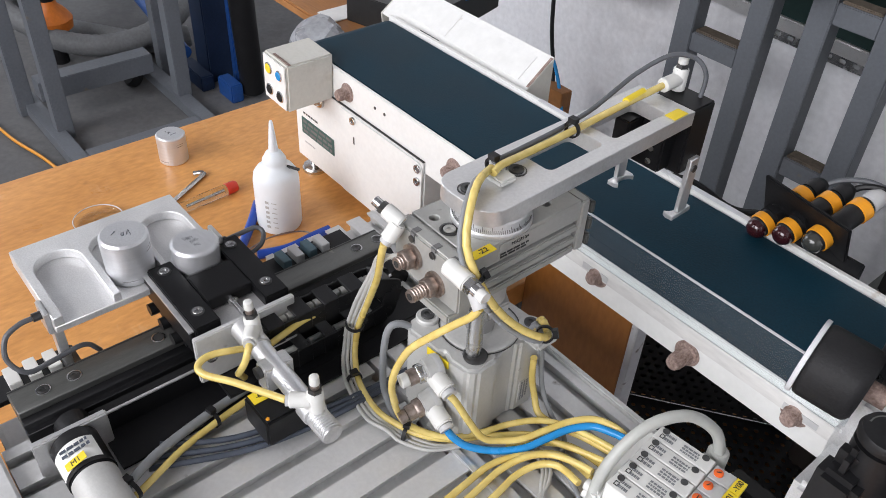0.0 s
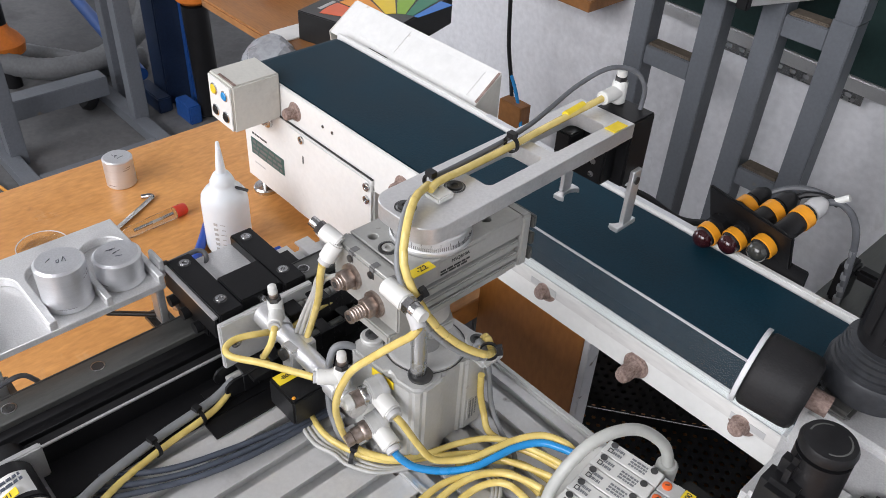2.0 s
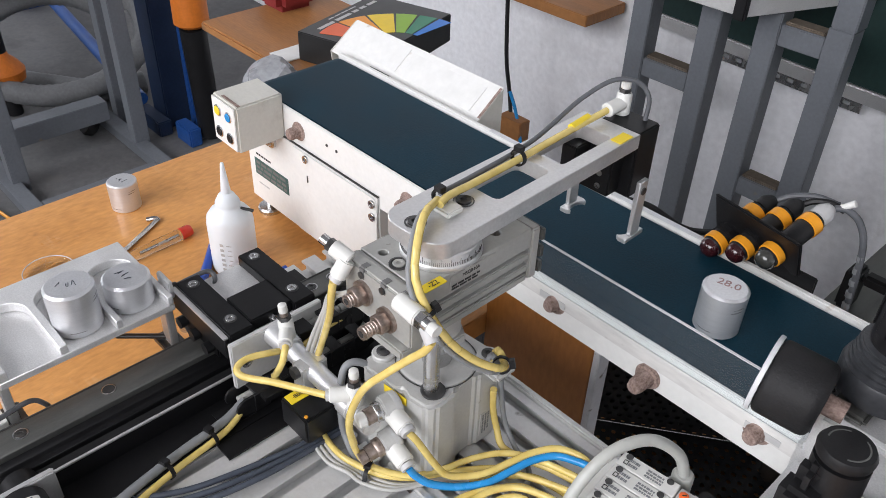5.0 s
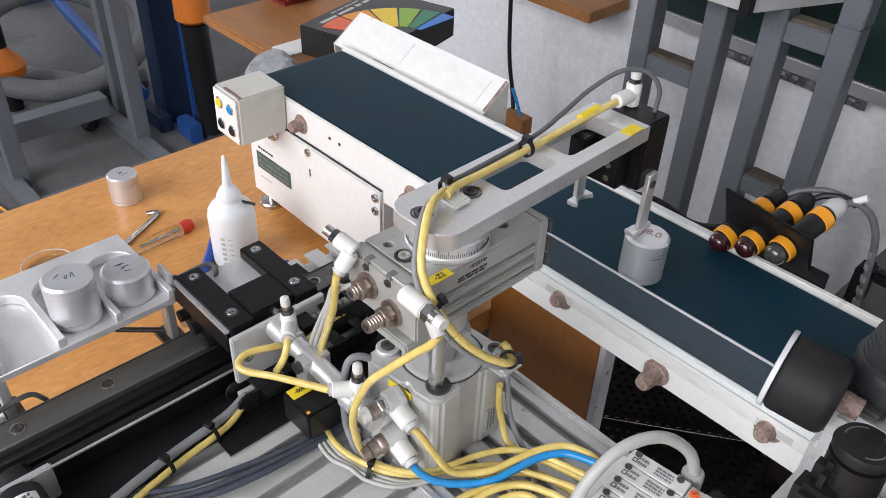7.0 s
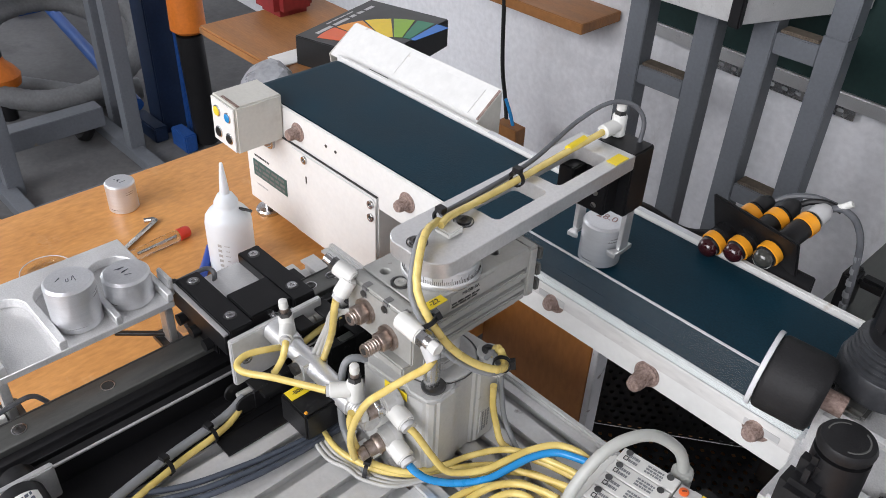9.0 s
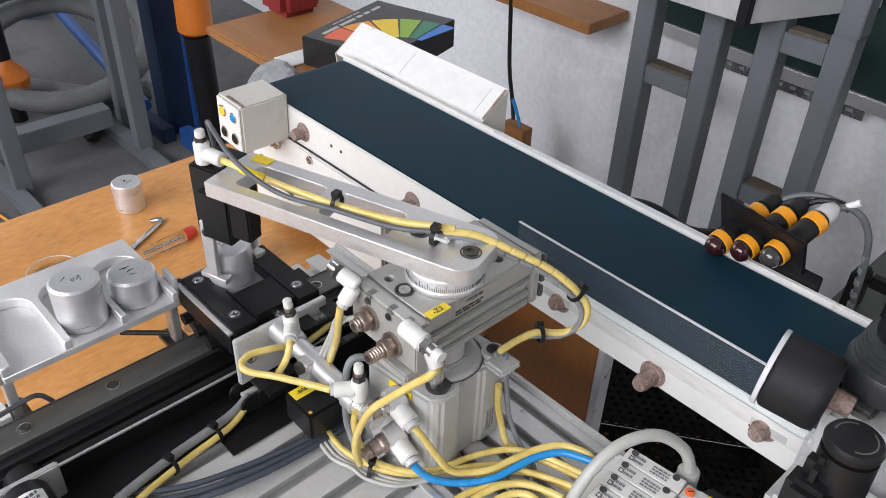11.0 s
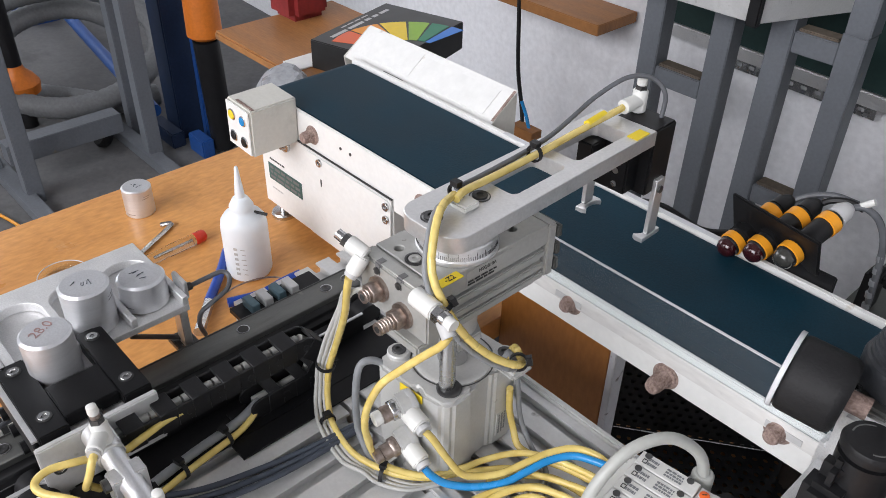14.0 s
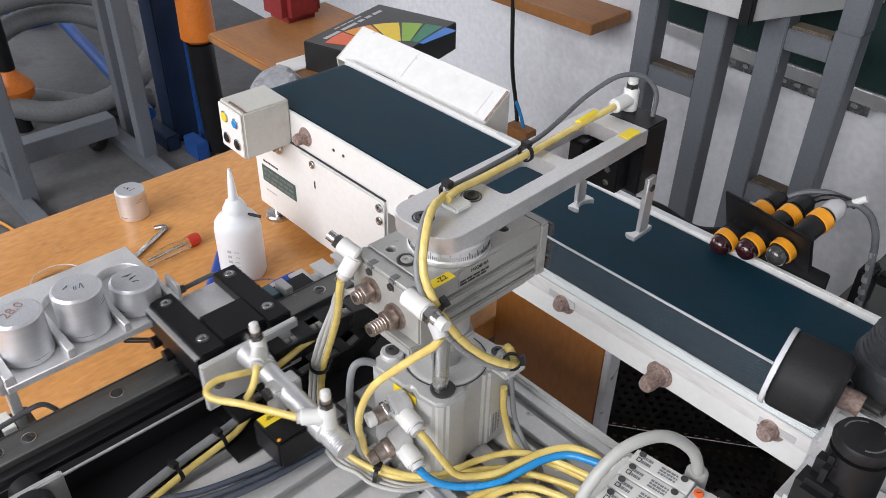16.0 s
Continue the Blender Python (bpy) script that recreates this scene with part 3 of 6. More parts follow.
def table():
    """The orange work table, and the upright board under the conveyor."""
    t = thing("work_table", "orange varnished wooden work table with worn patches", "table")
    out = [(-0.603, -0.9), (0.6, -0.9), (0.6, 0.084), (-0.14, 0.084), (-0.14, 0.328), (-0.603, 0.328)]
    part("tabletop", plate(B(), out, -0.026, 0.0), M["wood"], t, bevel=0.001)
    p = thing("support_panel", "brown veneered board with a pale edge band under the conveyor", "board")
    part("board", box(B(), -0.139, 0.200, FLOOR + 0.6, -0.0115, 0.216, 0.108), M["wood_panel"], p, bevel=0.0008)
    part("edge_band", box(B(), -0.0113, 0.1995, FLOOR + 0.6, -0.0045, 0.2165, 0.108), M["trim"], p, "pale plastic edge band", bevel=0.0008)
    for x, y in ((-0.56, -0.85), (0.55, -0.85), (-0.56, 0.28), (-0.19, 0.25)):
        part("leg", box(B(), x - 0.02, y - 0.02, FLOOR, x + 0.02, y + 0.02, -0.026), M["grey_paint"], t, bevel=0.002)


def perforated_box():
    """The black perforated sheet under the conveyor."""
    t = thing("perforated_cover", "black perforated steel sheet cover below the conveyor", "sheet")
    def sheet(name, w, h, m, pitch=0.0105):
        holes = []
        for j in range(int(h / pitch)):
            for i in range(int(w / (pitch * 1.15))):
                cx, cy = (i + 0.5 + 0.5 * (j % 2)) * pitch * 1.15, (j + 0.5) * pitch
                if cx < w - 0.006 and cy < h - 0.005:
                    holes.append([(cx + 0.003 * math.cos(radians(60 * k)), cy + 0.003 * math.sin(radians(60 * k))) for k in range(6)])
        part(name, plate(B(), [(0, 0), (w, 0), (w, h), (0, h)], 0, 0.0015, holes, m), M["mesh_black"], t)
    sheet("upright_sheet", 0.21, 0.17, pose(-0.098, 0.356, -0.229, 90, 0, 36))
    # Black sheet added close behind the holes to make them read dark.
    part("rear_dark_sheet", box(B(), 0, 0, -0.006, 0.21, 0.17, -0.004, pose(-0.098, 0.356, -0.229, 90, 0, 36)), M["black"], t)
    # A thin bright rod draws the pale line along the fold.
    part("folded_edge", rod(B(), (-0.098, 0.3545, -0.2285), (0.072, 0.478, -0.2285), 0.0012, seg=8), M["steel"], t, "bright steel line along the fold")
    part("lower_liner", box(B(), 0, 0, -0.010, 0.36, 0.165, -0.007, pose(0.001, 0.223, -0.2525, 8, 0, 36)), M["wood_dark"], t, "brown board below the holes")
    sheet("sloping_sheet", 0.36, 0.165, pose(0.001, 0.223, -0.2525, 8, 0, 36))
    part("backing", box(B(), -0.12, 0.10, -0.34, 0.42, 0.52, -0.30), M["wood_dark"], t, "brown board below")


room()
wall_board()
grey_stands()
wall_cable()
rear_bench()
colour_box()
dark_infill_block()
trolley()
blue_jack()
table()
perforated_box()


# ---------------------------------------------------------------- conveyor
BELT_Z, NEAR_Y, FAR_Y = 0.155, 0.1365, 0.254


def bolt(parent, x, z, y=NEAR_Y, r=0.0085, length=0.72):
    m = pose(x, y, z, 90) @ Matrix.Diagonal((0.72, 0.72, length, 1))
    b = part("rusty_bolt", lathe(B(), [(0.0115, 0.0), (0.0125, 0.001), (0.0125, 0.0025), (0.0095, 0.003), (0.009, 0.006), (r, 0.008), (r * 0.97, 0.014), (r * 0.8, 0.0175), (r * 0.4, 0.0188)], seg=22), M["rusty"], parent, "rusty domed bolt", at=m)
    part("washer", lathe(B(), [(0.0135, 0.0), (0.0138, 0.0008), (0.0125, 0.0016)], seg=22), M["rusty"], b)
    return b


def conveyor():
    t = thing("belt_conveyor", "white enamelled belt conveyor with a dark teal belt", "conveyor")
    x0, x1 = -0.447, 0.44
    # belt with its rounded tail
    bm = B()
    prof = [(x1, BELT_Z)] + [(x0 + 0.022 + 0.022 * math.cos(radians(a)), BELT_Z - 0.022 + 0.022 * math.sin(radians(a))) for a in range(90, 271, 15)] + [(x1, BELT_Z - 0.044), (x1, BELT_Z - 0.041)] + [(x0 + 0.022 + 0.019 * math.cos(radians(a)), BELT_Z - 0.022 + 0.019 * math.sin(radians(a))) for a in range(270, 89, -15)] + [(x1, BELT_Z - 0.003)]
    plate(bm, prof, 0, FAR_Y - NEAR_Y - 0.010, (), Matrix.Translation((0, FAR_Y - 0.004, 0)) @ Matrix.Rotation(radians(90), 4, "X"))
    part("belt", bm, M["belt"], t, "dark teal rubberised belt")
    part("bed", box(B(), x0 + 0.03, NEAR_Y + 0.012, BELT_Z - 0.036, x1, FAR_Y - 0.012, BELT_Z - 0.008), M["white"], t)
    # side channels
    part("side_channel", box(B(), x0 + 0.012, NEAR_Y, 0.109, -0.055, NEAR_Y + 0.004, BELT_Z + 0.001), M["white"], t, bevel=0.0008)
    part("side_channel", box(B(), -0.0548, NEAR_Y - 0.0100, 0.1195, x1, NEAR_Y - 0.0065, BELT_Z + 0.0015), M["white"], t, bevel=0.0008)
    part("belt_margin", box(B(), -0.054, NEAR_Y - 0.0062, BELT_Z - 0.006, x1, NEAR_Y + 0.0062, BELT_Z - 0.0003), M["belt"], t, "dark teal belt margin")
    part("side_channel", box(B(), x0 + 0.012, FAR_Y - 0.001, 0.109, x1, FAR_Y + 0.004, BELT_Z + 0.0035), M["white"], t, bevel=0.0008)
    part("worn_rim", box(B(), -0.20, FAR_Y - 0.0015, BELT_Z + 0.0036, 0.05, FAR_Y + 0.0035, BELT_Z + 0.0042), M["trim"], t)
    # drive housing under the tail
    h = part("housing", box(B(), x0, NEAR_Y - 0.002, 0.017, -0.222, FAR_Y - 0.01, 0.122), M["white"], t, bevel=0.002)
    part("access_panel", plate(B(), round_rect(-0.36, 0.020, -0.223, 0.119, 0.008), 0, 0.0015, (), Matrix.Translation((0, NEAR_Y - 0.0022, 0)) @ Matrix.Rotation(radians(90), 4, "X")), M["white"], h, bevel=0.0004)
    part("panel_seam", box(B(), x0, NEAR_Y - 0.0028, 0.1218, -0.222, NEAR_Y - 0.001, 0.1228), M["ink"], h)
    for x, z in ((-0.2285, 0.113), (-0.2285, 0.099), (-0.332, 0.114)):
        s = screw(h, pose(x, NEAR_Y - 0.0038, z, 90), 0.0042, 0.0022)
    part("keyhole", box(B(), -0.3325, NEAR_Y - 0.0042, 0.087, -0.3308, NEAR_Y - 0.0036, 0.095), M["steel_dark"], h)
    part("rating_plate", box(B(), -0.434, NEAR_Y - 0.0026, 0.0515, -0.371, NEAR_Y - 0.0022, 0.0715), M["ink_green"], h, "dark green rating plate")
    part("fine_print", bars(B(), 0.056, 0.018, 3, facing(-0.4025, NEAR_Y - 0.0027, 0.0615, (0, -1, 0)), seed=3), M["slot"], h)
    part("fine_print", bars(B(), 0.03, 0.004, 1, facing(-0.415, NEAR_Y - 0.0022, 0.0775, (0, -1, 0)), seed=4), M["ink"], h)
    part("fine_print", bars(B(), 0.02, 0.003, 1, facing(-0.42, NEAR_Y - 0.0022, 0.041, (0, -1, 0)), seed=5), M["grey_plastic"], h)
    for x, y in ((-0.43, 0.145), (-0.24, 0.145), (-0.43, 0.235), (-0.24, 0.235)):
        f = part("foot", lathe(B(), [(0.014, 0.0), (0.0145, 0.004), (0.013, 0.006), (0.005, 0.0065), (0.005, 0.018)]), M["steel"], t, at=pose(x, y, 0.0))
    # bolts along the side
    bolt(t, -0.346, 0.138), bolt(t, -0.007, 0.1405, NEAR_Y - 0.010, r=0.0075, length=0.5), bolt(t, 0.0785, 0.1290, NEAR_Y - 0.010, length=1.0), bolt(t, 0.158, 0.1415, NEAR_Y - 0.010, r=0.008, length=0.6), bolt(t, -0.183, 0.136, r=0.008)
    part("hinge_bolt", lathe(B(), [(0.008, 0), (0.008, 0.003), (0.005, 0.004), (0.004, 0.007)]), M["steel"], t, at=pose(-0.395, NEAR_Y - 0.002, 0.108, 90))
    for x in (-0.30, -0.285):
        part("punched_hole", lathe(B(), [(0.0016, 0), (0.0016, 0.0006)], seg=12), M["steel_dark"], t, at=pose(x, NEAR_Y - 0.0001, 0.142, 90))
    # tilted cover along the far side
    m = pose(-0.46, FAR_Y + 0.008, 0.15, 36, 0, 0)
    c = part("cover", box(B(), 0, 0, -0.002, 0.232, 0.048, 0.0, m), M["white"], t, "white sloping sheet cover with rust at its edges", bevel=0.0008)
    for x in (0.0, 0.232):
        bm = B()
        vs = [bm.verts.new((-0.46 + x + dx, y, z)) for dx in (0, -0.0015) for y, z in ((FAR_Y + 0.008, 0.15), (FAR_Y + 0.046, 0.1765), (FAR_Y + 0.046, 0.06), (FAR_Y + 0.02, 0.06))]
        bm.faces.new(vs[:4]), bm.faces.new(vs[4:][::-1])
        for i in range(4):
            bm.faces.new((vs[i], vs[(i + 1) % 4], vs[4 + (i + 1) % 4], vs[4 + i]))
        part("cover_cheek", bm, M["cream"], t)
    part("cover_slot", box(B(), 0.066, 0.002, 0.0, 0.098, 0.005, 0.0006, m), M["ink"], c)
    part("paper_label", box(B(), 0.02, 0.012, 0.0002, 0.10, 0.042, 0.0007, m), M["paper"], c, "white paper label")
    part("paper_label", box(B(), 0.11, 0.010, 0.0002, 0.215, 0.040, 0.0007, m), M["paper"], c, "white paper label")
    part("rust_run", box(B(), 0.2285, 0.008, 0.0002, 0.2315, 0.046, 0.0006, m), M["rusty"], c)
    # clear guard along the near edge
    g = part("guard", box(B(), -0.052, NEAR_Y - 0.0121, 0.1518, 0.200, NEAR_Y - 0.0104, 0.1875), M["acrylic_hazy"], t, "hazy clear acrylic guard strip", bevel=0.0006)
    g.visible_shadow = False
    # Opaque pale strip paints the bright line along the guard's top.
    part("guard_edge", box(B(), -0.052, NEAR_Y - 0.0122, 0.1876, 0.200, NEAR_Y - 0.0103, 0.1882), M["trim"], g, "pale strip painted for the bright cut edge")
    part("tape_band", box(B(), -0.052, NEAR_Y - 0.0124, 0.1392, 0.200, NEAR_Y - 0.0102, 0.1517), M["dirty_tape"], g, "dirty cream tape along the guard's foot", bevel=0.0006, seg=1)
    for x in (-0.02, 0.15):
        part("tape_piece", box(B(), x, NEAR_Y - 0.0130, 0.1415, x + 0.024, NEAR_Y - 0.0125, 0.1465), M["grey_plastic"], g)


def control_box():
    t = thing("switch_box", "cream metal switch box on the conveyor's side", "switch box")
    m = pose(-0.3715, NEAR_Y, 0.12, 0, 2, 0)
    part("case", box(B(), -0.043, -0.053, 0, 0, 0, 0.05, m), M["cream"], t, bevel=0.0018)
    part("front_panel", box(B(), -0.0415, -0.0545, 0.0015, -0.0015, -0.0532, 0.0485, m), M["white"], t, "white front panel", bevel=0.0006)
    for x, z, c, r in ((-0.031, 0.036, "yellow", 0.006), (-0.012, 0.036, "blue_tube", 0.0055), (-0.031, 0.013, "black", 0.006), (-0.012, 0.013, "black", 0.006)):
        b = part("push_button", lathe(B(), [(r * 0.8, 0), (r * 0.8, 0.0015), (r * 0.7, 0.002)]), M[c], t, at=m @ pose(x, -0.0545, z, 90))
        part("bezel", lathe(B(), [(r, 0), (r, 0.0006), (r * 0.9, 0.001)]), M["steel"], b)
    part("rust_patch", box(B(), -0.03, -0.05, 0.0501, -0.001, -0.047, 0.0506, m), M["rusty"], t)


def sensor_rack():
    """Three light sensors that look down at the belt through a black bracket."""
    t = thing("sensor_bracket", "black bracket with three orange-collared light sensors", "sensor bracket")
    tilt = pose(0, 0, 0, 0, 0, -10) @ pose(0, 0, 0, 19, 0, 0)
    base = Vector((0.071, FAR_Y + 0.008, 0.176))
    part("back_plate", box(B(), -0.040, -0.0015, -0.012, 0.038, 0.0015, 0.023, Matrix.Translation(base) @ tilt), M["black"], t, bevel=0.001)
    part("foot_plate", box(B(), 0.028, FAR_Y + 0.0045, 0.118, 0.105, FAR_Y + 0.030, 0.122), M["black"], t, bevel=0.001)
    part("front_plate", box(B(), 0.036, FAR_Y + 0.0048, 0.1222, 0.122, FAR_Y + 0.0075, 0.1700), M["black"], t, bevel=0.001)
    for x, lens, z in ((0.0435, "lens_red", 0.1615), (0.064, "lens_red", 0.1680), (0.0865, "lens_clear", 0.1750)):
        m = Matrix.Translation((x, 0.2465, z)) @ tilt @ Matrix.Rotation(radians(-90), 4, "X")
        s = part("sensor", lathe(B(), [(0.0078, 0.001), (0.0085, 0.002), (0.0085, 0.051), (0.0070, 0.053)], None, 24), M["black"], t, at=m)
        part("lens", lathe(B(), [(0.003, -0.0068), (0.006, -0.0052), (0.0080, -0.002), (0.0080, 0.001)], None, 24), M[lens], s)
        part("collar", lathe(B(), [(0.0087, 0.003), (0.0096, 0.0035), (0.0096, 0.0095), (0.0087, 0.010)], None, 24), M["orange"], s, "orange plastic collar")
        part("collar", lathe(B(), [(0.0087, 0.041), (0.0093, 0.0414), (0.0093, 0.0495), (0.0087, 0.050)], None, 24), M["orange"], s, "orange plastic collar")
        part("lock_nut", lathe(B(), [(0.0087, 0.0135), (0.0112, 0.014), (0.0112, 0.0185), (0.0087, 0.019)], None, 6), M["black"], s)
        part("plug", lathe(B(), [(0.0080, 0.0532), (0.0080, 0.062), (0.0050, 0.068), (0.0025, 0.070)], None, 18), M["grey_plastic"] if lens == "lens_clear" else M["black"], s, "cable plug")
    part("cable", tube(B(), [(0.0985, 0.3095, 0.1960), (0.103, 0.313, 0.1985), (0.110, 0.315, 0.1985), (0.120, 0.318, 0.190), (0.128, 0.318, 0.170), (0.132, 0.320, 0.12), (0.130, 0.33, 0.05), (0.12, 0.35, -0.05)], 0.0027, 10), M["slate_grey"], t, "dark translucent sleeved cable")
    for k in range(5):
        part("sleeve_mark", rod(B(), (0.1285 + 0.0007 * k, 0.3182, 0.166 - 0.011 * k), (0.1290 + 0.0007 * k, 0.3184, 0.161 - 0.011 * k), 0.0029, seg=10), M["grey_cable"], t)
    part("cable", tube(B(), [(0.076, 0.3095, 0.189), (0.083, 0.315, 0.194), (0.095, 0.318, 0.197), (0.106, 0.317, 0.196)], 0.0026, 8), M["black"], t)
    part("cable", tube(B(), [(0.0555, 0.3095, 0.1825), (0.066, 0.316, 0.190), (0.082, 0.320, 0.196), (0.100, 0.320, 0.197)], 0.0024, 8), M["slate_grey"], t)
    part("cable_tail", rod(B(), (0.104, 0.314, 0.199), (0.112, 0.316, 0.206), 0.0026), M["white_plastic"], t, "white cable end")
    part("cable", tube(B(), [(0.03, 0.285, 0.15), (0.0, 0.285, 0.138), (-0.04, 0.285, 0.142), (-0.09, 0.29, 0.125)], 0.0030, 8), M["black"], t)


def end_drive():
    """The black roller and its motor at the conveyor's infeed."""
    t = thing("pressure_roller", "black rubber roller with a clear disc on a motor shaft", "roller")
    ax = Vector((0.93, 0.16, -0.07)).normalized()
    c = Vector((0.157, 0.099, 0.211))
    d = part("clear_disc", rod(B(), c, c + ax * 0.0032, 0.0226, seg=40), M["acrylic"], t, "clear acrylic disc", bevel=0.0004, seg=1)
    # Opaque pale ring paints the clear disc's bright rim.
    part("bright_rim", lathe(B(), [(0.0222, 0.0002), (0.0228, 0.0004), (0.0228, 0.0028), (0.0222, 0.003)], Matrix.Translation(c) @ ax.to_track_quat("Z", "Y").to_matrix().to_4x4(), 40, False), M["trim"], d, "pale strip painted for the bright cut edge")
    part("drum", lathe(B(), [(0.0205, 0.0), (0.0218, 0.0012), (0.0222, 0.003), (0.0222, 0.0255), (0.0216, 0.0285), (0.0200, 0.0305), (0.0175, 0.0316), (0.0062, 0.0318)], Matrix.Translation(c + ax * 0.0034) @ ax.to_track_quat("Z", "Y").to_matrix().to_4x4(), 48), M["rubber"], t)
    part("shaft", rod(B(), c + ax * 0.035, c + ax * 0.046, 0.0062), M["rusty"], t)
    k = thing("drive_motor", "black geared motor with a cast grey bracket", "motor")
    ax0 = Matrix.Translation((0.207, 0.144, 0))
    rings = [(0.0250, 0.2218)]
    for i in range(4):
        z = 0.2225 + 0.0036 * i
        rings += [(0.0235 - 0.0008 * i, z), (0.0235 - 0.0008 * i, z + 0.0022), (0.0222 - 0.0008 * i, z + 0.0026), (0.0222 - 0.0008 * i, z + 0.0032)]
    part("ribbed_collar", lathe(B(), rings + [(0.0175, 0.2375)], ax0, 40), M["dark_casting"], k, "ribbed dark collar")
    part("gearhead", lathe(B(), [(0.0168, 0.2375), (0.0172, 0.2400), (0.0172, 0.320), (0.0150, 0.323)], ax0, 36), M["black"], k)
    for i in range(8):
        a = radians(45 * i + 12)
        part("grip_rib", box(B(), 0.0170, -0.0035, 0.246, 0.0182, 0.0035, 0.316, ax0 @ Matrix.Rotation(a, 4, "Z")), M["black"], k, bevel=0.0005, seg=1)
    part("flange", lathe(B(), [(0.0245, 0.2045), (0.0262, 0.2060), (0.0262, 0.2185), (0.0250, 0.2215), (0.0200, 0.2217)], ax0, 44), M["dark_casting"], k)
    part("flange_ear", box(B(), 0.181, 0.112, 0.199, 0.212, 0.140, 0.2045), M["rail"], k, "dark grey mounting ear", bevel=0.002)
    screw(k, pose(0.1885, 0.119, 0.2046), 0.0048, 0.0022)
    part("bracket", box(B(), 0.189, 0.108, 0.10, 0.27, 0.165, 0.1988), M["alu_cast"], k, bevel=0.004)
    # Black block added to darken the corner beside the cap.
    part("corner_infill", box(B(), 0.236, 0.030, 0.100, 0.300, 0.1075, 0.178), M["black"], k, bevel=0.006)
    part("side_casting", box(B(), 0.189, 0.060, 0.10, 0.2355, 0.1078, 0.165), M["alu_cast"], k, bevel=0.004)
    part("clamp", box(B(), 0.183, 0.118, 0.112, 0.215, 0.136, 0.16), M["alu_cast"], k, bevel=0.003)
    part("cap", rod(B(), (0.219, 0.061, 0.1655), (0.217, 0.065, 0.222), 0.0138, seg=32), M["black"], k, "black ribbed cap", bevel=0.003)
    part("cap_side", box(B(), 0.200, 0.040, 0.160, 0.222, 0.060, 0.205), M["black"], k, bevel=0.004)
    part("cap_lid", lathe(B(), [(0.0138, 0.2202), (0.0142, 0.2235), (0.0128, 0.2262), (0.005, 0.2270)], Matrix.Translation((0.217, 0.065, 0.002)), 32), M["black"], k)
    # Raised arcs in grey, painting the highlights on the cap's embossing.
    for r, a0, a1 in ((0.0098, -70, 60), (0.0098, 110, 190), (0.0066, 100, 200)):
        part("raised_highlight_arc", tube(B(), [(0.217 + x, 0.065 + y, 0.2282) for x, y in arc(0, 0, r, a0, a1, 10)], 0.0006, 6, 2), M["rail"], k)
    part("lever_web", box(B(), 0.2035, 0.046, 0.166, 0.2165, 0.0615, 0.219), M["black"], k, bevel=0.005)


# ---------------------------------------------------------------- profile deck
DECK = 0.100


def slotted(bm_top, length, width, n, slot=0.008, depth=0.011, h=0.03):
    """An extruded deck: ribs with slots between, slots along x."""
    pitch = width / n
    outline = [(0, -h)]
    y = 0.0
    for i in range(n):
        c = (i + 0.5) * pitch
        a, b = c - slot / 2, c + slot / 2
        outline += [(y, 0)] if i == 0 else []
        outline += [(a, 0), (a, -0.002), (a - 0.004, -0.0025), (a - 0.004, -depth), (b + 0.004, -depth), (b + 0.004, -0.0025), (b, -0.002), (b, 0)]
    outline += [(width, 0), (width, -h)]
    plate(bm_top, outline, 0, length, (), Matrix(((0, 0, 1, 0), (1, 0, 0, 0), (0, 1, 0, 0), (0, 0, 0, 1))))
    return bm_top


def deck():
    t = thing("profile_deck", "grey slotted aluminium profile deck of the handling machine", "profile deck")
    # the cross bar under the lift, slots along x
    p = part("cross_profile", slotted(B(), 0.56, 0.108, 5), M["profile"], t, at=pose(-0.215, -0.036, DECK))
    # the deck towards the operator, slots along y
    p = part("deck_profile", slotted(B(), 0.225, 0.36, 14), M["profile"], t, at=pose(0.215, -0.264, DECK - 0.0005, 0, 0, 90))
    # Both rails reach down to the table, out of view, to block light.
    part("end_rail", box(B(), -0.22, -0.290, 0.001, 0.215, -0.265, 0.108), M["profile"], t, bevel=0.002)
    part("side_rail", box(B(), -0.215, 0.0725, 0.001, 0.345, 0.078, 0.1035), M["profile"], t, bevel=0.0015)
    # Dark strip on the flat side paints a groove's shade.
    part("groove_shade", box(B(), -0.214, 0.0779, 0.078, 0.344, 0.0788, 0.088), M["slot"], t)
    part("border_strip", box(B(), 0.0, -0.0415, DECK, 0.215, -0.0365, DECK + 0.0022), M["alu"], t, bevel=0.0006)
    for x, y in ((-0.18, -0.24), (0.18, -0.24), (-0.18, 0.04), (0.30, 0.03)):
        part("support_foot", box(B(), x - 0.02, y - 0.02, 0.0, x + 0.02, y + 0.02, DECK - 0.03), M["profile"], t, bevel=0.003)


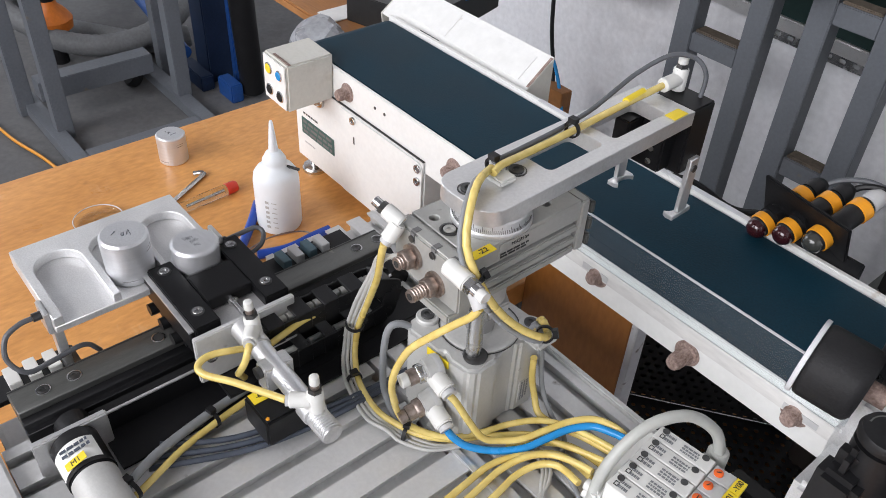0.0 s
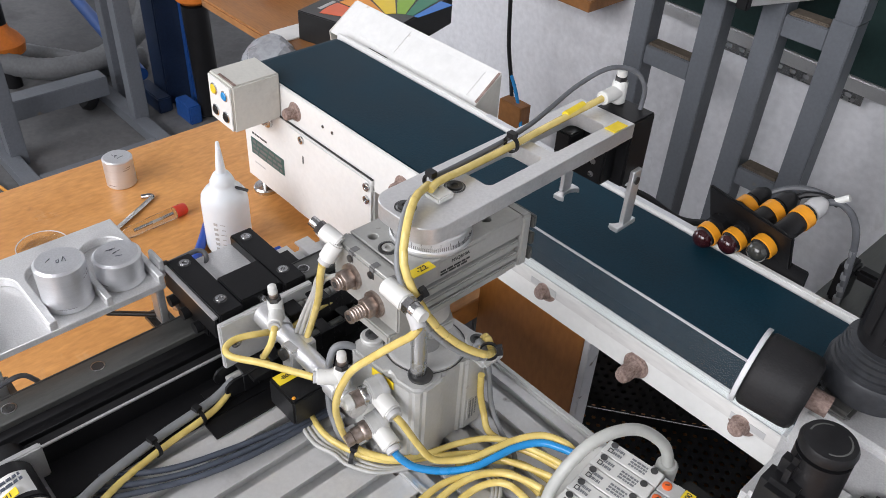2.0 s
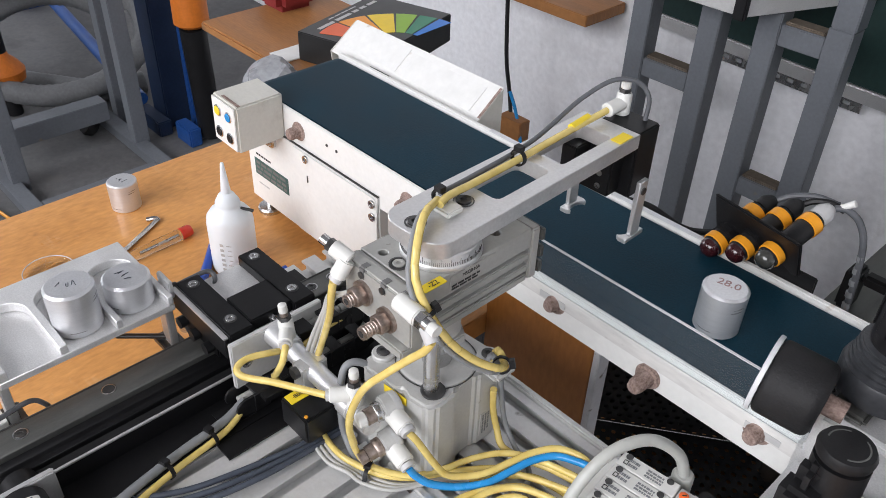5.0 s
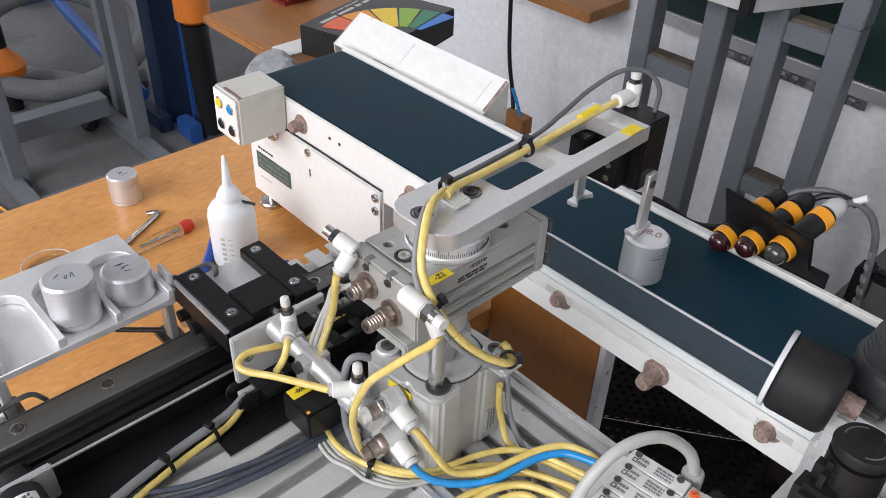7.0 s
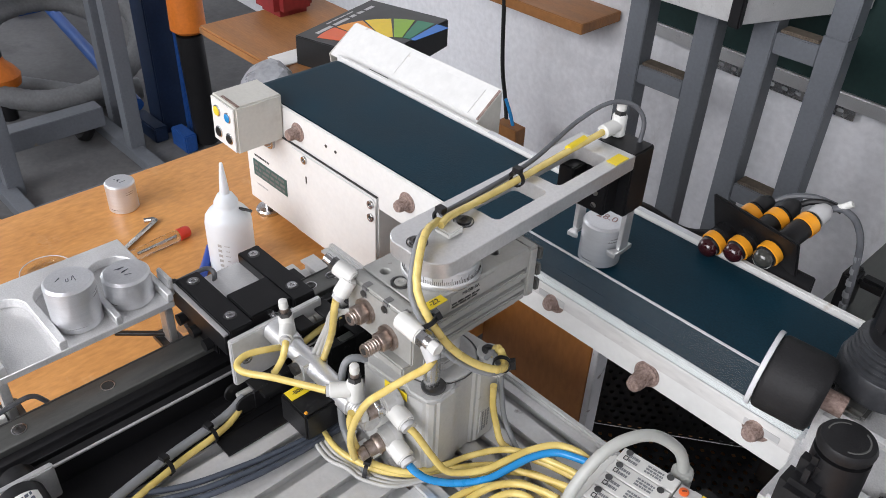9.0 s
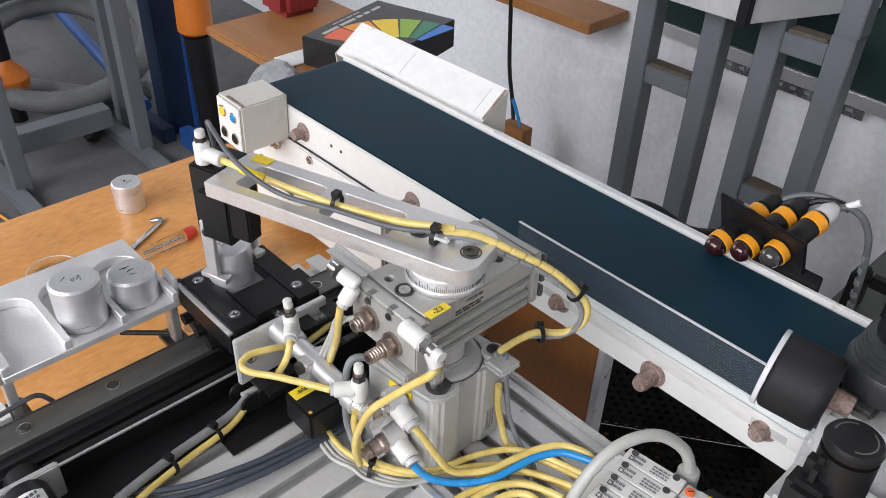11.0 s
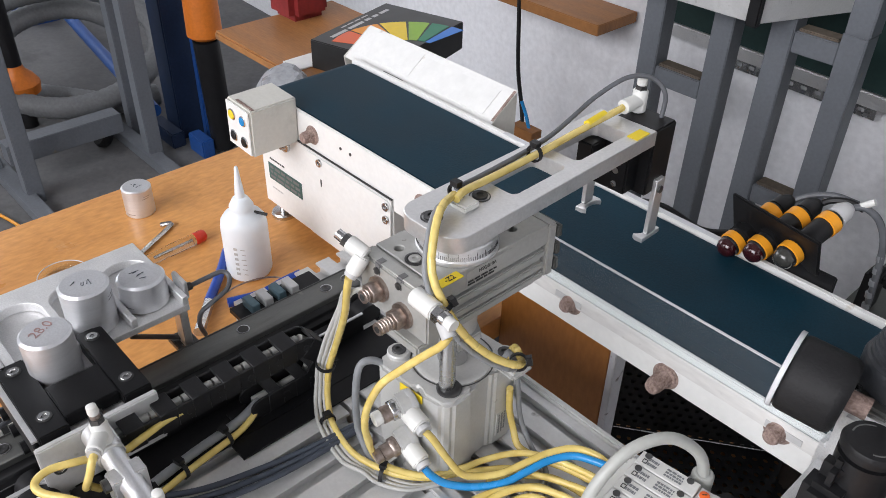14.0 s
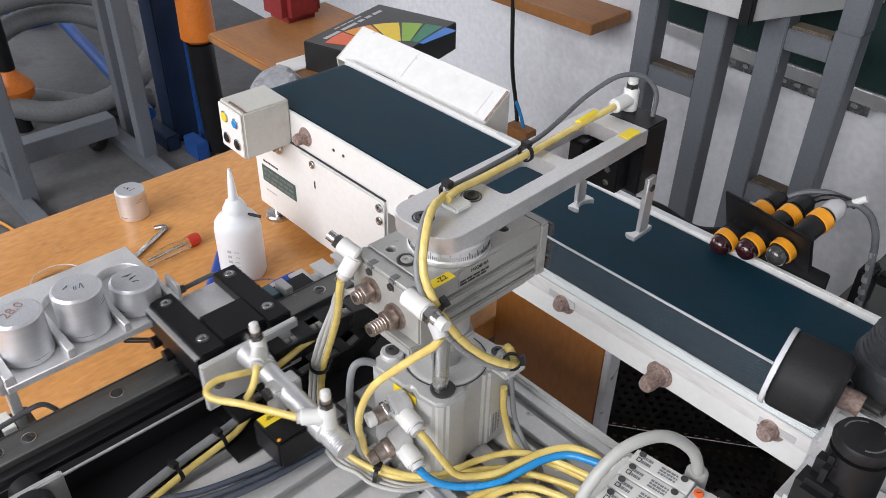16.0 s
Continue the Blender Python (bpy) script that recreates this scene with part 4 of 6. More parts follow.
def linear_axis():
    t = thing("linear_axis", "black belt-driven linear axis with a dark grey rail", "linear axis")
    y0, y1 = -0.247, 0.042
    prof = [(-0.178, 0.1005), (-0.178, 0.112), (-0.172, 0.116), (-0.172, 0.1195), (-0.1500, 0.1195), (-0.1492, 0.1185), (-0.1492, 0.1005)]
    m = Matrix(((1, 0, 0, 0), (0, 0, -1, 0), (0, 1, 0, 0), (0, 0, 0, 1)))
    part("rail", plate(B(), prof, -y1, -y0, (), m), M["rail"], t, bevel=0.0006, seg=1)
    skirt = [(-0.1490, 0.1005), (-0.1490, 0.1150), (-0.1445, 0.1120), (-0.1440, 0.1085), (-0.1400, 0.1080), (-0.1395, 0.1005)]
    part("rail_skirt", plate(B(), skirt, -y1, -y0, (), m), M["black_ano"], t, "black stepped side of the rail", bevel=0.0004, seg=1)
    # Dark line and discs paint the shade of a groove and two holes.
    part("groove_shade", box(B(), -0.1705, y0, 0.1195, -0.1695, y1, 0.1198), M["ink"], t)
    for y in (-0.150, -0.058):
        part("hole_shade", lathe(B(), [(0.0044, 0.1195), (0.0044, 0.11985), (0.0010, 0.11985)], Matrix.Translation((-0.160, y, 0)), 22), M["ink"], t)
    for y in (-0.228, -0.208, 0.016, 0.036):
        screw(t, pose(-0.160, y, 0.1196), 0.0036, 0.0008, M["steel_dark"])
    for y in (-0.228, -0.208, -0.150, -0.058, 0.016, 0.036):
        part("counterbore", lathe(B(), [(0.0046, 0.1195), (0.0048, 0.1199), (0.0040, 0.1200)], Matrix.Translation((-0.160, y, 0)), 18, False), M["steel"], t)
    # toothed belt beside the rail
    part("toothed_belt", box(B(), -0.1375, -0.225, 0.104, -0.1245, 0.03, 0.1062), M["rubber"], t)
    for y in (-0.222, 0.03):
        part("pulley", rod(B(), (-0.137, y, 0.105), (-0.124, y, 0.105), 0.011, seg=28), M["black"], t)
    # angle plate with a bright rim that hides the belt
    a = part("cover_plate", box(B(), -0.120, -0.218, 0.1005, -0.1185, 0.02, 0.117), M["black_ano"], t, "black anodised cover plate")
    part("bright_rim", box(B(), -0.1202, -0.218, 0.1171, -0.1183, 0.02, 0.1182), M["alu"], a)
    part("trough", box(B(), -0.118, -0.21, 0.1004, -0.086, 0.03, 0.1022), M["black_ano"], t)
    # Black strip painted over the deck where it lies in shade.
    part("deck_shade_strip", box(B(), -0.0858, -0.115, 0.1004, -0.070, 0.03, 0.1018), M["black_ano"], t)
    # motor and bracket
    part("motor_bracket", box(B(), -0.115, -0.250, 0.098, -0.110, -0.205, 0.128), M["alu"], t, "aluminium motor bracket", bevel=0.001)
    mo = part("motor", rod(B(), (-0.1098, -0.228, 0.116), (-0.078, -0.228, 0.116), 0.0145, seg=36), M["black"], t, "black gear motor", bevel=0.001)
    part("motor_tail", rod(B(), (-0.078, -0.228, 0.116), (-0.028, -0.228, 0.116), 0.0137, seg=36), M["base_grey"], mo, "bare metal tail", bevel=0.001)
    lab = B()
    turn = [radians(-80 + 10 * k) for k in range(13)]
    wrap = [[lab.verts.new((x, -0.228 + 0.01468 * math.sin(a), 0.116 + 0.01468 * math.cos(a))) for a in turn] for x in (-0.100, -0.082)]
    for k in range(12):
        lab.faces.new((wrap[0][k], wrap[0][k + 1], wrap[1][k + 1], wrap[1][k]))
    part("paper_label", lab, M["paper"], mo, "white paper label")
    lab = plate(B(), [(-0.0065, -0.0028), (0.0065, -0.0028), (0.0065, 0.0028), (-0.0065, 0.0028)], 0, 0.0003)
    part("name_tag", lab, M["yellow"], mo, "yellow tag", at=facing(-0.0845, -0.2333, 0.1300, (0, -0.4, 1), (-1, 0, 0)))
    words("M1", 0.005, M["ink"], mo, facing(-0.0845, -0.2334, 0.1304, (0, -0.4, 1), (-1, 0, 0)))
    part("fine_print", bars(B(), 0.017, 0.008, 2, facing(-0.0935, -0.2305, 0.1308, (0, -0.2, 1), (-1, 0, 0)), seed=6), M["dark_cable"], mo)
    # terminals behind the rail
    k = thing("terminal_strip", "black and white terminal blocks behind the rail", "terminal strip")
    part("mount", box(B(), -0.205, -0.26, DECK, -0.181, -0.205, DECK + 0.004), M["black"], k)
    part("mount", box(B(), -0.205, -0.045, DECK, -0.181, 0.03, DECK + 0.004), M["black"], k)
    for i in range(3):
        part("terminal", box(B(), -0.202, -0.243 + 0.013 * i, DECK + 0.004, -0.184, -0.235 + 0.013 * i, DECK + 0.012), M["white_plastic"], k, bevel=0.0005)
    for i in range(4):
        part("terminal", box(B(), -0.202, -0.035 + 0.012 * i, DECK + 0.004, -0.186, -0.028 + 0.012 * i, DECK + 0.012), M["grey_plastic"] if i % 2 else M["pcb"], k, bevel=0.0005)


def tray():
    """The receiving tray: a plate with three U-shaped pockets, open to the carriage."""
    t = thing("pocket_tray", "sand-blasted aluminium tray with three U-shaped pockets", "tray")
    ys = (-0.184, -0.1455, -0.108)
    out = [(-0.262, -0.207), (-0.177, -0.207)]
    for y in ys:
        out += [(-0.177, y - 0.0165)] + [(-0.228 - 0.0165 * math.sin(radians(a)), y - 0.0165 * math.cos(radians(a))) for a in range(0, 181, 12)] + [(-0.177, y + 0.0165)]
    out += [(-0.177, -0.087), (-0.262, -0.087)]
    part("rim_plate", plate(B(), out, 0.1491, 0.1565), M["alu_cast"], t, bevel=0.0006, seg=1)
    part("floor_plate", box(B(), -0.262, -0.207, 0.1435, -0.177, -0.087, 0.149), M["alu_cast"], t, bevel=0.0006, seg=1)
    for y in (-0.2045, -0.0895):
        part("tray_leg", box(B(), -0.196, y - 0.003, 0.104, -0.184, y + 0.003, 0.1435), M["alu"], t, bevel=0.0008)
        part("tray_foot", box(B(), -0.205, y - 0.008, 0.1005, -0.180, y + 0.008, 0.106), M["steel_dark"], t, bevel=0.0008)
    e = part("sensor_lug", box(B(), -0.20, -0.0868, 0.149, -0.182, -0.0835, 0.164), M["alu"], t, bevel=0.0008)
    part("sensor_lug", box(B(), -0.20, -0.2105, 0.140, -0.182, -0.2072, 0.158), M["alu"], t, bevel=0.0008)
    for y, d in ((-0.085, 1), (-0.209, -1)):
        part("light_guide", rod(B(), (-0.190, y - 0.006 * d, 0.153), (-0.190, y + 0.007 * d, 0.153), 0.003), M["steel_dark"], t)
        if d > 0:
            pts = [(-0.19, y + 0.007, 0.153), (-0.19, y + 0.02, 0.1535), (-0.189, y + 0.031, 0.154), (-0.184, y + 0.034, 0.151), (-0.178, y + 0.028, 0.146), (-0.176, y + 0.014, 0.142), (-0.179, y + 0.006, 0.135), (-0.185, y + 0.006, 0.12), (-0.188, y + 0.010, 0.106)]
        else:
            pts = [(-0.19, y - 0.007, 0.153), (-0.19, y - 0.016, 0.152), (-0.188, y - 0.026, 0.147), (-0.182, y - 0.030, 0.135), (-0.176, y - 0.022, 0.124), (-0.18, y - 0.005, 0.121), (-0.1835, y + 0.016, 0.120), (-0.1830, y + 0.024, 0.112), (-0.1835, y + 0.027, 0.103)]
        part("cable", tube(B(), pts, 0.0018, 8), M["slate_grey"], t, "thin dark cable")
    part("stay", rod(B(), (-0.215, -0.12, 0.112), (-0.19, -0.085, 0.108), 0.002), M["steel_dark"], t)


def valve_block():
    t = thing("valve_terminal", "white pneumatic valve terminal with orange buttons", "valve terminal")
    m = pose(0.1042, 0.0511, 0.107, 0, 0, 6)
    part("manifold", box(B(), 0.006, -0.066, 0.0, 0.066, 0.004, 0.018, m), M["grey_plastic"], t, bevel=0.0015)
    part("port_block", box(B(), 0.0005, -0.062, 0.0, 0.0082, 0.002, 0.0225, m), M["white_plastic"], t, bevel=0.0022)
    part("rear_bracket", box(B(), 0.030, 0.0042, 0.0, 0.050, 0.012, 0.012, m), M["grey_plastic"], t, bevel=0.002)
    pitch = 0.0120
    for i in range(5):
        y1 = 0.0 - pitch * i
        v = part("valve", box(B(), 0.0085, y1 - pitch + 0.0006, 0.0182, 0.046, y1, 0.034, m), M["white_plastic"], t, bevel=0.0006, seg=1)
        for x, w, n in ((0.0175, 0.007, 2), (0.0315, 0.011, 3)):
            part("fine_print", bars(B(), w, 0.0070, n, m @ facing(x, y1 - 0.0060, 0.0341, (0, 0, 1), (0, 1, 0)), seed=20 + 7 * i + n), M["grey_cable"], v)
        part("symbol_frame", plate(B(), [(0.0118, y1 - 0.0088), (0.0146, y1 - 0.0088), (0.0146, y1 - 0.0056), (0.0118, y1 - 0.0056)], 0.0340, 0.0343, [[(0.0122, y1 - 0.0084), (0.0142, y1 - 0.0084), (0.0142, y1 - 0.0060), (0.0122, y1 - 0.0060)]], m), M["ink"], v)
        for x in (0.0130, 0.0400):
            part("screw_slot", lathe(B(), [(0.0022, 0.0), (0.0022, 0.0005)], m @ Matrix.Translation((x, y1 - 0.0024, 0.034)), 14), M["steel_dark"], v)
        part("solenoid", box(B(), 0.0465, y1 - pitch + 0.0006, 0.0182, 0.061, y1, 0.0325, m), M["grey_plastic"], v, bevel=0.0006, seg=1)
        b = part("override_button", lathe(B(), [(0.0029, 0.0), (0.0029, 0.0010), (0.0020, 0.0014)], m @ Matrix.Translation((0.0505, y1 - 0.0054, 0.0325)), 18), M["orange_lamp"], v, "orange override button")
        part("button_slot", box(B(), -0.0014, -0.0003, 0.0014, 0.0014, 0.0003, 0.0016, m @ Matrix.Translation((0.0505, y1 - 0.0054, 0.0325)) @ Matrix.Rotation(radians(40 + 25 * i), 4, "Z")), M["ink"], b)
        part("grey_window", box(B(), 0.0548, y1 - pitch + 0.0010, 0.0326, 0.0595, y1 - 0.0004, 0.0330, m), M["base_grey"], v)
        part("name_tag", box(B(), 0.0600, y1 - pitch + 0.0008, 0.0300, 0.0665, y1 - 0.0002, 0.0331, m), M["yellow"], v, "yellow tag")
        words("-Y0%d" % i, 0.0046, M["ink"], v, m @ facing(0.0632, y1 - 0.0056, 0.0333, (0, 0, 1), (-1, 0, 0)))
    for i in range(5):
        for z in (0.0055, 0.0130):
            part("push_fitting", rod(B(), m @ Vector((0.0005, -0.0055 - pitch * i, z)), m @ Vector((-0.0055, -0.0055 - pitch * i, z)), 0.0036), M["white_plastic"], t)
    part("exhaust_silencer", rod(B(), (0.1365, 0.066, 0.119), (0.1485, 0.0685, 0.121), 0.0065), M["grey_plastic"], t, bevel=0.001)
    h = thing("supply_hose", "milky plastic air hose bent over the valve terminal", "hose")
    part("hose", tube(B(), [(0.1145, -0.012, 0.108), (0.1125, 0.000, 0.142), (0.1175, 0.022, 0.166), (0.1280, 0.046, 0.169), (0.1400, 0.062, 0.155), (0.1455, 0.066, 0.137), (0.1450, 0.066, 0.124)], 0.0036, 14), M["pale_hose"], h)
    part("ferrule", lathe(B(), [(0.0062, -0.011), (0.0066, -0.009), (0.0066, 0.009), (0.0056, 0.0105), (0.0040, 0.0108)], Matrix.Translation((0.1450, 0.0662, 0.128)), 24), M["pale_hose"], h)
    part("black_clip", box(B(), 0.150, 0.08, 0.085, 0.180, 0.095, 0.105), M["black"], h, bevel=0.002)


conveyor()
control_box()
sensor_rack()
end_drive()
deck()
linear_axis()
tray()
valve_block()


# ---------------------------------------------------------------- lift, rotary table, arm
DISC = 0.257
SWING_A = [(-0.002, -0.002, 0.287), (0.005, -0.017, 0.289), (0.013, -0.029, 0.283), (0.022, -0.039, 0.268), (0.032, -0.039, 0.252), (0.040, -0.030, 0.230), (0.047, -0.016, 0.212), (0.053, -0.003, 0.202), (0.049, 0.007, 0.196), (0.041, 0.010, 0.198), (0.034, 0.013, 0.186)]
SWING_B = [(-0.000, -0.000, 0.285), (0.012, 0.012, 0.281), (0.027, 0.027, 0.269), (0.041, 0.045, 0.253), (0.052, 0.059, 0.234), (0.057, 0.065, 0.219), (0.056, 0.064, 0.204), (0.049, 0.056, 0.194), (0.039, 0.043, 0.193), (0.035, 0.031, 0.189), (0.034, 0.017, 0.186)]


def flow_valve(parent, at, name="flow_valve"):
    """A white elbow flow-control valve: body up its z axis, knob on top, hose port along x."""
    b = part(name, lathe(B(), [(0.0045, 0.0), (0.006, 0.001), (0.006, 0.016), (0.005, 0.018)], seg=20), M["white_plastic"], parent, at=at)
    part("port", rod(B(), (0.003, 0, 0.009), (0.018, 0, 0.009), 0.0056), M["white_plastic"], b, bevel=0.0006, seg=1)
    part("release_ring", rod(B(), (0.018, 0, 0.009), (0.0205, 0, 0.009), 0.0044), M["grey_plastic"], b)
    part("lock_nut", rod(B(), (0, 0, 0.018), (0, 0, 0.0215), 0.0052, seg=6), M["steel_dark"], b)
    part("stem", rod(B(), (0, 0, 0.0215), (0, 0, 0.025), 0.0034), M["nickel"], b)
    part("knob", lathe(B(), [(0.0036, 0.025), (0.0038, 0.026), (0.0034, 0.031), (0.0022, 0.0318)], seg=12), M["white_plastic"], b)
    return b


def lift_base():
    t = thing("lift_cylinder", "grey compact guided lift cylinder bolted on the deck", "pneumatic cylinder")
    m = pose(0, 0, 0, 0, 0, 5)
    zt = 0.168
    out = [(-0.034, -0.030), (-0.028, -0.036), (-0.002, -0.036), (0.001, -0.033), (0.004, -0.0335), (0.008, -0.0355), (0.022, -0.0345), (0.027, -0.029), (0.0275, -0.012), (0.0245, -0.009), (0.0245, 0.008), (0.0275, 0.011), (0.029, 0.027), (0.024, 0.033), (-0.028, 0.033), (-0.034, 0.028)]
    b = part("body", plate(B(), out, DECK, zt, (), m), M["base_grey"], t, bevel=0.0022)
    part("collar", lathe(B(), [(0.0245, zt), (0.0248, zt + 0.001), (0.0235, zt + 0.0018), (0.021, zt + 0.0018)], m, 40), M["base_grey"], b)
    part("bore_ring", lathe(B(), [(0.0255, zt + 0.0002), (0.0262, zt + 0.0006), (0.0255, zt + 0.0008)], m, 40, False), M["steel_dark"], b)
    for x, y in ((-0.027, -0.020), (-0.025, 0.025), (0.022, 0.024)):
        part("boss", lathe(B(), [(0.0075, zt - 0.002), (0.0075, zt + 0.0022), (0.0068, zt + 0.003)], m @ Matrix.Translation((x, y, 0)), 24), M["base_grey"], b)
        screw(b, m @ pose(x, y, zt + 0.003), 0.0045, 0.0012, M["steel_dark"])
    part("rod_bush", lathe(B(), [(0.0075, zt), (0.0078, zt + 0.0015), (0.0068, zt + 0.0022), (0.0058, zt + 0.0022)], m @ Matrix.Translation((0.0165, -0.0215, 0)), 24), M["steel_dark"], b)
    part("rating_label", box(B(), 0.0277, 0.013, 0.108, 0.0282, 0.023, 0.128, m), M["grey_plastic"], b, "small grey rating label")
    part("fine_print", bars(B(), 0.017, 0.008, 3, m @ facing(0.0283, 0.018, 0.118, (1, 0, 0), (0, 1, 0)), seed=31), M["grey_cable"], b)
    part("name_tag", box(B(), -0.010, -0.0364, 0.1605, 0.0085, -0.036, 0.1665, m), M["yellow"], b, "yellow tag")
    for z, drop in ((0.160, 0.003), (0.130, 0.007)):
        at = lambda k: (0.005 - 0.0055 * k, -0.036 - 0.027 * k, z - drop * k)
        v = part("flow_control", rod(B(), at(0), at(0.42), 0.0082, seg=28), M["base_grey"], t, bevel=0.001)
        part("seal_ring", rod(B(), at(0.10), at(0.16), 0.0085, seg=28), M["grey_plastic"], v)
        part("hex_body", rod(B(), at(0.42), at(0.60), 0.0066, seg=6), M["steel"] if z > 0.14 else M["nickel"], v, "metal hexagon", bevel=0.0006, seg=1)
        part("knurled_nut", rod(B(), at(0.60), at(0.80), 0.0052, seg=20), M["nickel"], v)
        part("knob", rod(B(), at(0.80), at(1.0), 0.0045, seg=14), M["white_plastic"] if z > 0.14 else M["nickel"], v, bevel=0.0006, seg=1)
        part("elbow", rod(B(), (0.003, -0.0425, z - 0.002), (0.0215, -0.0437, z - 0.004 - 0.4 * drop), 0.0062), M["white_plastic"], v, "white hose elbow", bevel=0.0008)
        part("release_ring", rod(B(), (0.0215, -0.0437, z - 0.004 - 0.4 * drop), (0.0245, -0.0441, z - 0.0045 - 0.5 * drop), 0.0048), M["grey_plastic"], v)
    return t


def rotary():
    """The rotary table that the lift carries. Local z 0 is the graduated ring's lower edge."""
    t = thing("rotary_actuator", "grey pneumatic rotary table with a graduated disc", "rotary actuator", pose(0, 0, DISC))
    X0, X1, Y0, Y1, zt = -0.0300, 0.0205, -0.0340, 0.0540, -0.0020
    ring = lambda x, y, r: [(x + r * math.cos(a), y + r * math.sin(a)) for a in np.linspace(0, 2 * math.pi, 17)[:-1]]
    part("body", plate(B(), [(X0, Y0), (X1, Y0), (X1, Y1), (X0, Y1)], -0.0165, zt, [ring(-0.018, -0.027, 0.0028), ring(0.0095, 0.0345, 0.0032)]), M["actuator"], t, bevel=0.0005, seg=1)
    part("body_core", box(B(), X0 + 0.002, Y0, -0.040, X1 - 0.003, Y1, -0.0166), M["actuator"], t, bevel=0.0008)
    for z in (-0.0225, -0.0315, -0.0385):
        part("rib", box(B(), X0, Y0, z - 0.0025, X1, Y1, z + 0.0025), M["actuator"], t, bevel=0.0008)
    part("base_flange", box(B(), X0 + 0.004, Y0 + 0.004, -0.0415, X1 - 0.003, Y1 - 0.004, -0.0455), M["actuator"], t, bevel=0.001)
    part("end_plate", box(B(), X0, Y1 + 0.0002, -0.041, X1 + 0.001, Y1 + 0.008, zt - 0.001), M["actuator"], t, "darker end plate", bevel=0.0015)
    for z in (-0.010, -0.0225, -0.034):
        part("end_bumper", box(B(), X1 - 0.016, Y1 + 0.0082, z - 0.0048, X1 + 0.002, Y1 + 0.012, z + 0.004), M["rail"], t, bevel=0.001)
    e = part("port_block", box(B(), X0, Y0 - 0.0115, -0.034, X1 + 0.006, Y0 - 0.0002, zt - 0.0005), M["actuator"], t, "port block with hose fittings", bevel=0.0010)
    part("port_lid", box(B(), X0 + 0.001, Y0 - 0.0108, zt - 0.0004, X1 + 0.005, Y0 - 0.0030, zt + 0.0008), M["actuator"], e, bevel=0.0005, seg=1)
    for x in (-0.014, 0.004, 0.018):
        part("switch_slot", box(B(), x - 0.0028, Y0 - 0.0119, -0.0095, x + 0.0028, Y0 - 0.0055, zt + 0.0012), M["slot"], e, bevel=0.001)
        part("slot_screw", lathe(B(), [(0.0022, 0.0), (0.0022, 0.001), (0.0012, 0.0012)], Matrix.Translation((x, Y0 - 0.0119, -0.006)) @ Matrix.Rotation(radians(90), 4, "X"), 14), M["steel_dark"], e)
    part("lower_lug", box(B(), -0.004, Y0 - 0.0165, -0.0405, X1 + 0.004, Y0 - 0.0002, -0.0342), M["actuator"], t, bevel=0.001)
    disc = part("disc", lathe(B(), [(0.0230, zt), (0.0236, -0.0012), (0.0236, 0.0012), (0.0228, 0.0018), (0.0228, 0.0085), (0.0220, 0.0092), (0.0220, 0.0114)], None, 56), M["alu"], t, "graduated aluminium disc", bevel=0.0002, seg=1)
    bm = B()
    for i in range(70):
        box(bm, -0.00011, -0.0001, 0.0021, 0.00011, 0.0001, 0.0046 if i % 5 else 0.0066, Matrix.Rotation(radians(-60 + 2.7 * i), 4, "Z") @ Matrix.Translation((0, -0.02284, 0)))
    part("graduation", bm, M["ink"], disc)
    part("big_port", lathe(B(), [(0.0058, zt), (0.0058, zt + 0.0008), (0.0045, zt + 0.001), (0.0038, zt - 0.001)], Matrix.Translation((-0.004, -0.0275, 0)), 24), M["steel_dark"], t)
    screw(t, pose(-0.004, -0.0275, zt), 0.0036, 0.0012, M["actuator"])
    part("type_label", box(B(), X1 + 0.0001, -0.012, -0.0150, X1 + 0.0004, 0.024, -0.0045), M["actuator"], t)
    words("MSQB10A", 0.0032, M["ink"], t, facing(X1 + 0.0005, 0.004, -0.0075, (1, 0, 0)))
    part("fine_print", bars(B(), 0.022, 0.004, 2, facing(X1 + 0.0005, 0.000, -0.0125, (1, 0, 0)), seed=33), M["ink"], t)
    part("name_tag", box(B(), X1 - 0.002, -0.0335, zt + 0.0001, X1 + 0.004, -0.0180, zt + 0.0005), M["yellow"], t, "yellow tag")
    words("-Z2", 0.0048, M["ink"], t, facing(X1 + 0.001, -0.0255, zt + 0.0007, (0, 0, 1), (-1, 0, 0)))
    for (x, z), l in zip(((-0.0125, -0.0175), (0.0075, -0.0240)), (0.004, 0.010)):
        y = Y0 - 0.0115
        f = part("threaded_stop", rod(B(), (x, y - 0.002, z), (x, y - 0.0085, z), 0.0062, seg=6), M["nickel"], t, "coppery threaded stop with lock nut", bevel=0.0006, seg=1)
        part("flange_ring", rod(B(), (x, y, z), (x, y - 0.002, z), 0.0078, seg=28), M["nickel"], f)
        part("stud", rod(B(), (x, y - 0.0085, z), (x, y - 0.0085 - l, z), 0.0037, seg=22), M["nickel"], f)
        part("socket", rod(B(), (x, y - 0.0085 - l, z), (x, y - 0.0087 - l, z), 0.0022, seg=6), M["ink"], f)
        for k in range(int(l / 0.0018)):
            part("thread", lathe(B(), [(0.0037, -0.0004), (0.0041, 0.0), (0.0037, 0.0004)], Matrix.Translation((x, y - 0.0098 - 0.0018 * k, z)) @ Matrix.Rotation(radians(90), 4, "X"), 20, False), M["nickel"], f)
    # left elbow valve, leaning out, and the valve at the other end
    v = part("flow_valve", rod(B(), (-0.0225, -0.0465, -0.0005), (-0.0335, -0.0500, 0.0045), 0.0048), M["white_plastic"], t, "white elbow flow valve", bevel=0.0008)
